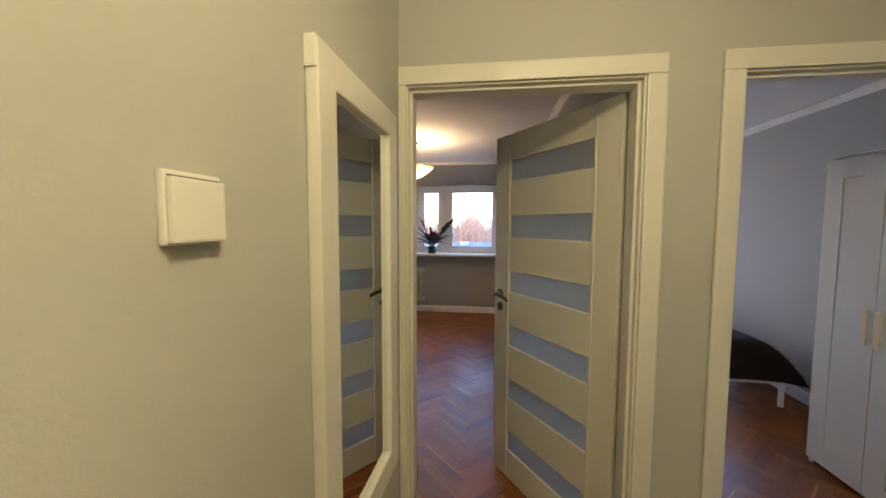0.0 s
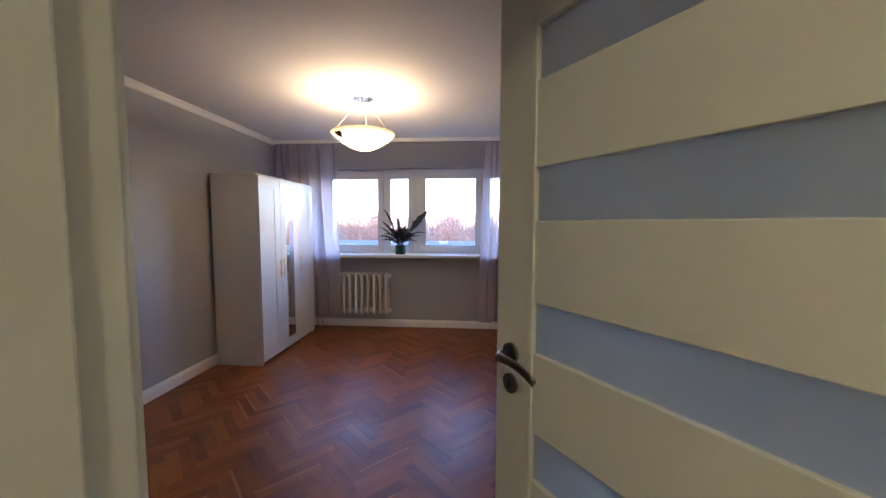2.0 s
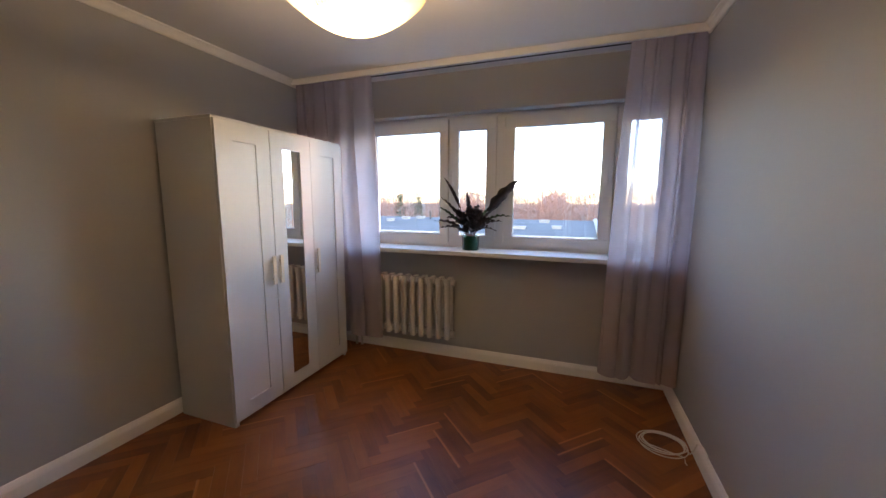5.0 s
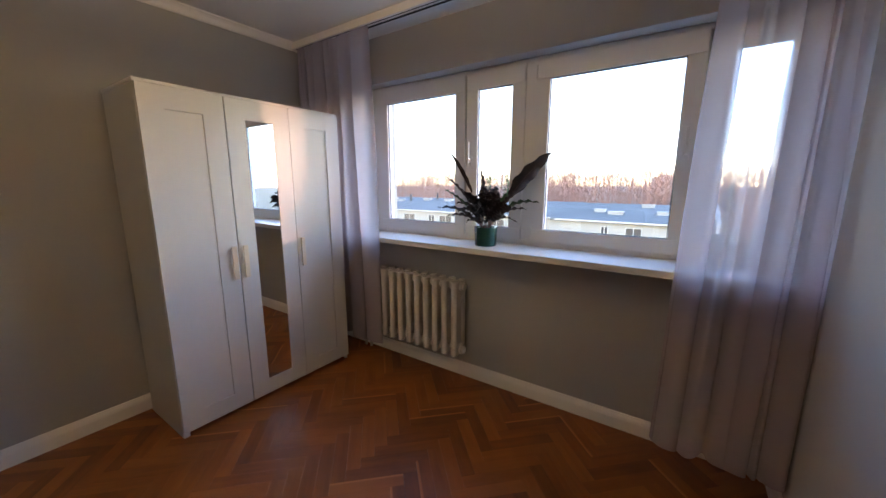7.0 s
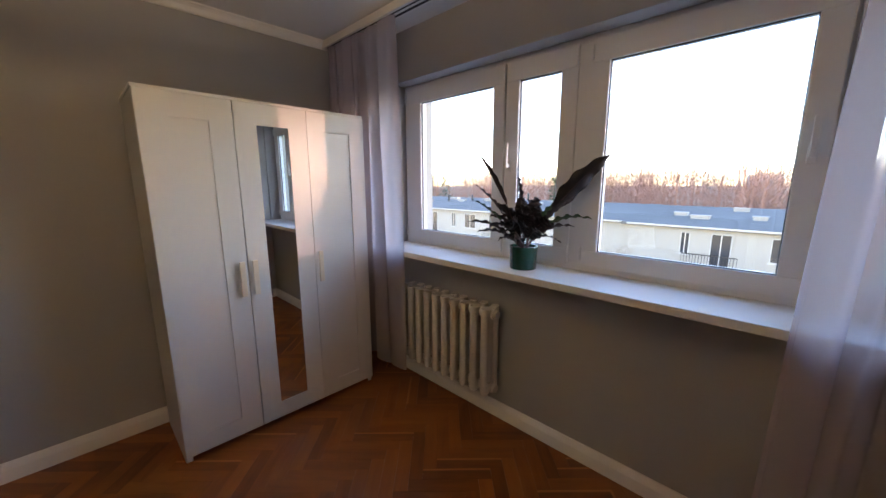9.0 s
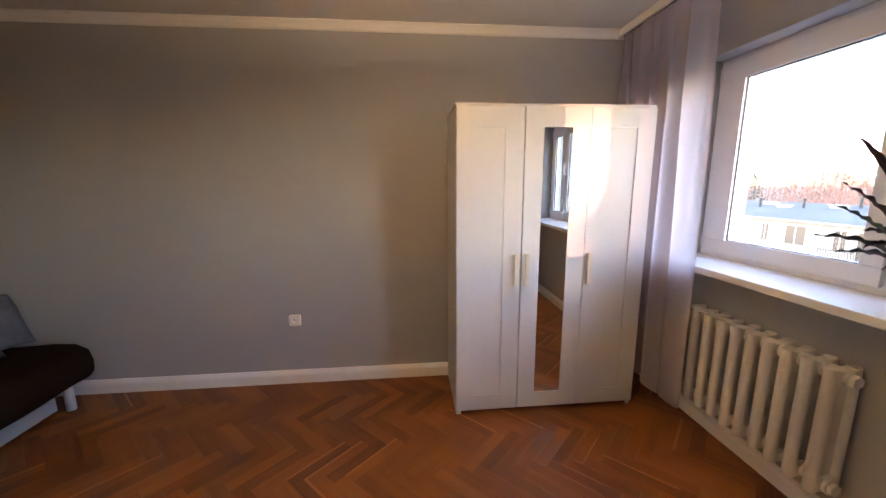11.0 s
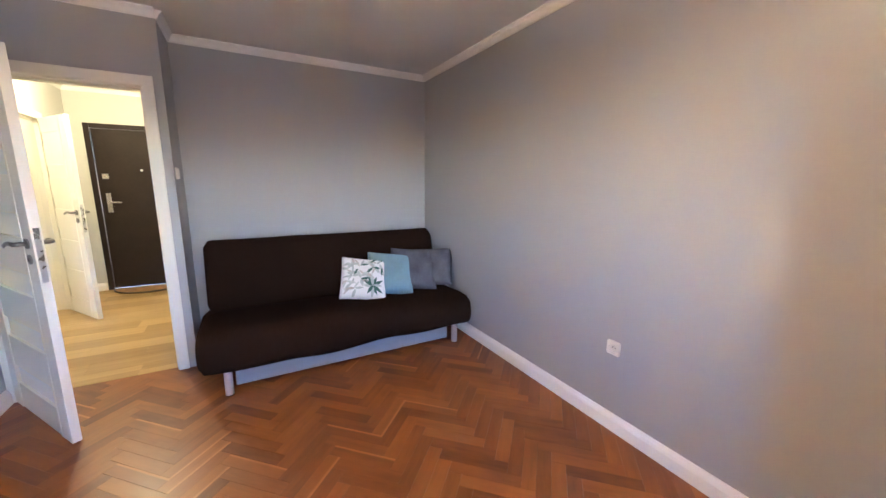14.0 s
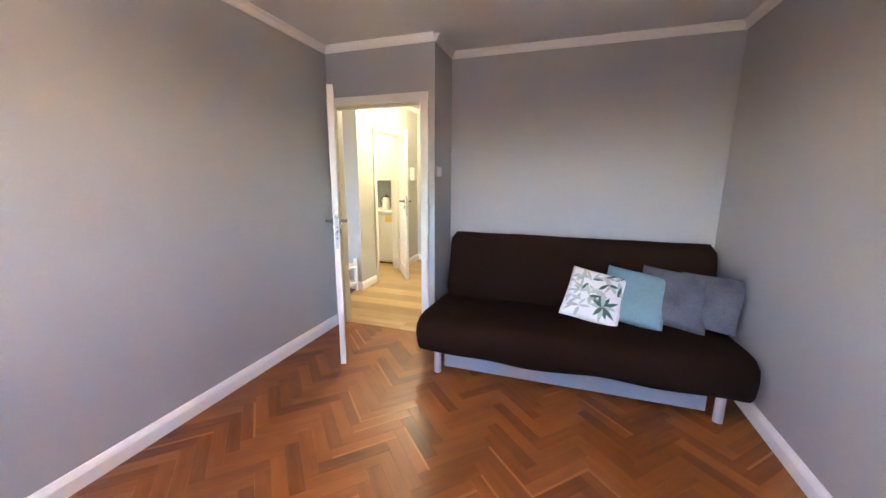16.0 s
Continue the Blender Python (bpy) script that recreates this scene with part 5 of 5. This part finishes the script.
def bare_wood(seed, x0, x1, y0, y1, count, hmin, hmax, name, label, material, twigs=260):
    """A belt of leafless trees: trunks, boughs and a haze of thin twigs."""
    rng = random.Random(seed)
    verts, faces = [], []
    tv, tf = [], []

    def strip(a, b, r, store_v, store_f, side):
        k = len(store_v)
        store_v += [a - side * r, a + side * r, b + side * r * 0.4, b - side * r * 0.4]
        store_f.append((k, k + 1, k + 2, k + 3))
    for _ in range(count):
        x, y = rng.uniform(x0, x1), rng.uniform(y0, y1)
        h = rng.uniform(hmin, hmax)
        base = Vector((x, y, ZT))
        top = Vector((x + rng.uniform(-1, 1), y, ZT + h))
        strip(base, top, 0.16, tv, tf, Vector((1, 0, 0)))
        cr = h * rng.uniform(0.22, 0.36)
        for _ in range(twigs):
            f = rng.uniform(0.30, 1.0)
            ang = rng.uniform(0, 6.283)
            rad = cr * math.sqrt(max(0.04, 1 - ((f - 0.60) / 0.42) ** 2)) * rng.uniform(0.1, 1.0) ** 0.6
            a = base.lerp(top, f * 0.93) + Vector((rad * math.cos(ang), rad * math.sin(ang), 0))
            d = Vector((math.cos(ang) * rng.uniform(0.2, 1.1), math.sin(ang) * 0.5, rng.uniform(0.1, 1.0))) * rng.uniform(0.4, 1.1)
            strip(a, a + d, rng.uniform(0.025, 0.07), verts, faces, Vector((rng.uniform(0.5, 1), rng.uniform(-0.5, 0.5), rng.uniform(-0.3, 0.3))))
    me = bpy.data.meshes.new(name)
    me.from_pydata([tuple(v) for v in tv + verts], [], tf + [tuple(i + len(tv) for i in f) for f in faces])
    me.materials.append(material)
    return tagged(new(name, me), label, "woods", "", "stuff")


bare_wood(5, -75, 60, 62, 78, 120, 12.0, 14.8, "bare_woods", "belt of leafless reddish trees behind the blocks", M_TWIG, 420)
bare_wood(8, -110, 90, 85, 120, 170, 13.5, 16.6, "bare_woods_far", "farther leafless brown trees on the skyline", M_TWIG2, 380)
bare_wood(11, -150, 60, 140, 190, 190, 14.5, 18.0, "bare_woods_horizon", "hazy leafless trees on the horizon", M_TWIG2, 200)


def pine(x, y, h, seed):
    rng = random.Random(seed)
    root = thing("pine_tree", pose(x, y, ZT), "dark green pine tree among bare trees", "tree", "pines behind the blocks")
    part("trunk", cyl(bmesh.new(), (0, 0, 0), (0, 0, h * 0.95), 0.22, 0.05, 8), M_TRUNK, root)
    verts, faces = [], []
    for _ in range(900):
        f = rng.uniform(0.25, 1.0)
        ang = rng.uniform(0, 6.283)
        rad = (1.08 - f) * h * 0.30 * rng.uniform(0.25, 1.0) * (1 + 0.3 * math.sin(f * 40))
        p = Vector((rad * math.cos(ang), rad * math.sin(ang), h * f))
        s = rng.uniform(0.12, 0.34)
        k = len(verts)
        verts += [p + Vector((rng.uniform(-s, s), rng.uniform(-s, s), rng.uniform(-s, s) * 0.6)) for _ in range(3)]
        faces.append((k, k + 1, k + 2))
    me = bpy.data.meshes.new("crown")
    me.from_pydata([tuple(v) for v in verts], [], faces)
    me.materials.append(M_PINE)
    c = new("crown", me)
    c.parent = root
    c["kind"] = "stuff"


for i, (x, y, h) in enumerate([(-62, 64, 13.4), (-56, 62, 12.9), (-29, 60, 12.4), (-26, 61, 12.8), (3.5, 58, 11.2)]):
    pine(x, y, h, 20 + i)


def yard_tree(x, y, h, seed):
    """A leafless yard tree with limbs that fork down to twigs."""
    rng = random.Random(seed)
    root = thing("bare_tree", pose(x, y, ZT), "leafless yard tree with thin grey branches", "tree", "bare yard trees")
    tr = bmesh.new()
    tube(tr, [(0, 0, 0), (0.05, 0, h * 0.25), (0, 0.05, h * 0.5)], 0.14, 8, 0.6)
    part("trunk", tr, M_TRUNK, root)
    bm = bmesh.new()

    def grow(p, d, L, r, depth):
        q = p + d * L
        mid = (p + q) / 2 + Vector((rng.uniform(-1, 1), rng.uniform(-1, 1), rng.uniform(-1, 1))) * L * 0.06
        tube(bm, [p, mid, q], r, 4, 0.6)
        if depth == 0:
            return
        for _ in range(3):
            nd = (d + Vector((rng.uniform(-1, 1), rng.uniform(-1, 1), rng.uniform(-0.3, 0.7))) * 0.75).normalized()
            grow(p.lerp(q, rng.uniform(0.55, 1.0)), nd, L * rng.uniform(0.6, 0.78), r * 0.6, depth - 1)
    for k in range(6):
        a = k * 1.05 + rng.uniform(-0.3, 0.3)
        grow(Vector((0, 0, h * rng.uniform(0.25, 0.5))), Vector((math.cos(a) * 0.6, math.sin(a) * 0.6, 0.8)).normalized(), h * 0.22, 0.05, 4)
    part("branches", bm, M_TRUNK, root)


yard_tree(-6.4, 24.5, 8.9, 3)
yard_tree(-4.2, 24.0, 8.3, 6)

room_floor = floor_sheet("floor", "herringbone oak parquet floor with a satin varnish", (XW, YS), (XE, YN))
hall_floor = floor_sheet("floor_hall", "pale oak laminate plank floor in the hall", (-1.9, HS), (3.0, R2S))
bedroom_floor = floor_sheet("floor_bedroom", "dark oak herringbone parquet floor of the bedroom", (R2W, R2S), (R2E, YN))


def clip_poly(poly, rect):
    """A convex polygon cut to a rectangle (x0, y0, x1, y1)."""
    for axis, lim, sgn in ((0, rect[0], 1), (0, rect[2], -1), (1, rect[1], 1), (1, rect[3], -1)):
        out = []
        for i, p in enumerate(poly):
            q = poly[(i + 1) % len(poly)]
            dp, dq = sgn * (p[axis] - lim), sgn * (q[axis] - lim)
            if dp >= 0:
                out.append(p)
            if (dp >= 0) != (dq >= 0):
                f = dp / (dp - dq)
                out.append((p[0] + f * (q[0] - p[0]), p[1] + f * (q[1] - p[1])))
        poly = out
        if len(poly) < 3:
            return []
    return poly


def slab_mesh(name, poly, h=0.012, top=0.0, edge=0.0007):
    """A thin block over a polygon in local x, y with a small bevel round its top."""
    me = bpy.data.meshes.new(name)
    n = len(poly)
    cx, cy = sum(p[0] for p in poly) / n, sum(p[1] for p in poly) / n
    inner = []
    for x, y in poly:
        d = math.hypot(x - cx, y - cy)
        f = max(0.0, 1 - edge * 1.5 / max(d, 0.002))
        inner.append((cx + (x - cx) * f, cy + (y - cy) * f))
    verts = [(x, y, top - h) for x, y in poly] + [(x, y, top - edge * 0.6) for x, y in poly] + [(x, y, top) for x, y in inner]
    faces = [tuple(range(2 * n, 3 * n))]
    for i in range(n):
        j = (i + 1) % n
        faces += [(i, j, n + j, n + i), (n + i, n + j, 2 * n + j, 2 * n + i)]
    me.from_pydata(verts, [], faces)
    return me


def herringbone(parent, rect, blockL, n, near, joined_mat, shift=(0.0, 0.0), skip=None):
    """Oak blocks laid in herringbone with columns along y; those within near are pieces of their own."""
    W = blockL / n
    gap = 0.00035
    quad = [(gap, gap), (blockL - gap, gap), (blockL - gap, W - gap), (gap, W - gap)]
    whole = slab_mesh("parquet_block", quad)
    whole.materials.append(M_PARQUET)
    c45 = math.sqrt(0.5)
    jv, jf, juv = [], [], []
    rng = random.Random(4)
    span = int(14 / W)
    for m in range(-12, 13):
        for k in range(-span, span):
            for kind in (0, 1):
                u0, v0 = (k + 2 * n * m) * W, (k + kind) * W
                # H block runs along u, V block along v
                ang = 45 if kind == 0 else 135
                ou, ov = (u0, v0) if kind == 0 else (u0 + W, v0)
                ox, oy = c45 * (ou - ov) + shift[0], c45 * (ou + ov) + shift[1]
                if not (rect[0] - 0.6 < ox < rect[2] + 0.6 and rect[1] - 0.6 < oy < rect[3] + 0.6):
                    continue
                ca, sa = math.cos(radians(ang)), math.sin(radians(ang))
                wp = [(ox + ca * x - sa * y, oy + sa * x + ca * y) for x, y in quad]
                r = skip(wp) if skip else rect
                cl = clip_poly(wp, r)
                if not cl:
                    continue
                lp = [(ca * (x - ox) + sa * (y - oy), -sa * (x - ox) + ca * (y - oy)) for x, y in cl]
                lift = rng.uniform(-0.0005, 0.0)
                mx, my = sum(p[0] for p in cl) / len(cl), sum(p[1] for p in cl) / len(cl)
                if near and near[0] < mx < near[2] and near[1] < my < near[3]:
                    cut = any(abs(p[0] - q[0]) + abs(p[1] - q[1]) > 1e-6 for p, q in zip(cl, wp)) or len(cl) != 4
                    if cut:
                        me = slab_mesh("parquet_block", lp)
                        me.materials.append(M_PARQUET)
                    else:
                        me = whole
                    ob = new("parquet_block", me)
                    ob.matrix_world = pose(ox, oy, lift, rng.uniform(-0.07, 0.07), rng.uniform(-0.03, 0.03), ang)
                    ob.parent = parent
                else:
                    b0 = len(jv)
                    k2 = len(cl)
                    ta, tb = rng.uniform(-0.0011, 0.0011), rng.uniform(-0.0011, 0.0011)
                    jv += [(x, y, lift - 0.012) for x, y in cl] + [(x, y, lift + ta * (x - mx) + tb * (y - my)) for x, y in cl]
                    jf.append(tuple(range(b0 + k2, b0 + 2 * k2)))
                    juv.append(lp)
                    for i in range(k2):
                        j = (i + 1) % k2
                        jf.append((b0 + i, b0 + j, b0 + k2 + j, b0 + k2 + i))
                        juv.append([lp[i], lp[j], lp[j], lp[i]])
    me = bpy.data.meshes.new("parquet_field")
    me.from_pydata(jv, [], jf)
    uv = me.uv_layers.new(name="UVMap")
    flat = [c for f in juv for p in f for c in p]
    uv.data.foreach_set("uv", flat)
    me.materials.append(joined_mat)
    ob = new("parquet_field", me)
    ob.parent = parent
    ob["kind"] = "stuff"


def main_rect(wp):
    cx = sum(p[0] for p in wp) / 4
    return (XW, 1.66, XE, YN) if cx > XJ else (XW, YS, XE, YN)


herringbone(room_floor, (XW, YS, XE, YN), 0.349, 5, (-2.3, 2.45, XE, 4.35), M_PARQUET2, (0.155, 0.06), main_rect)
herringbone(bedroom_floor, (R2W, R2S, R2E, YN), 0.349, 5, None, M_PARQUET2, (0.0, 0.0))

# hall planks, laid across the hall
rng = random.Random(9)
PL, PW = 1.28, 0.19
y = HS
while y < 1.66:
    x = -1.9 - rng.uniform(0, PL)
    while x < 3.0:
        wp = [(x + 0.001, y + 0.001), (x + PL - 0.001, y + 0.001), (x + PL - 0.001, y + PW - 0.001), (x + 0.001, y + PW - 0.001)]
        for rect in ((-1.9, HS, 3.0, 0.374), (HW, 0.375, 3.0, HN - 0.001), (D1A - 0.02, HN, D1B + 0.02, 1.655), (D2A - 0.02, HN, D2B + 0.02, R2S)):
            cl = clip_poly(wp, rect)
            if not cl:
                continue
            me = slab_mesh("laminate_plank", [(p[0] - x, p[1] - y) for p in cl])
            me.materials.append(M_LAMINATE)
            ob = new("laminate_plank", me)
            ob.matrix_world = pose(x, y, 0)
            ob.parent = hall_floor
        x += PL
    y += PW
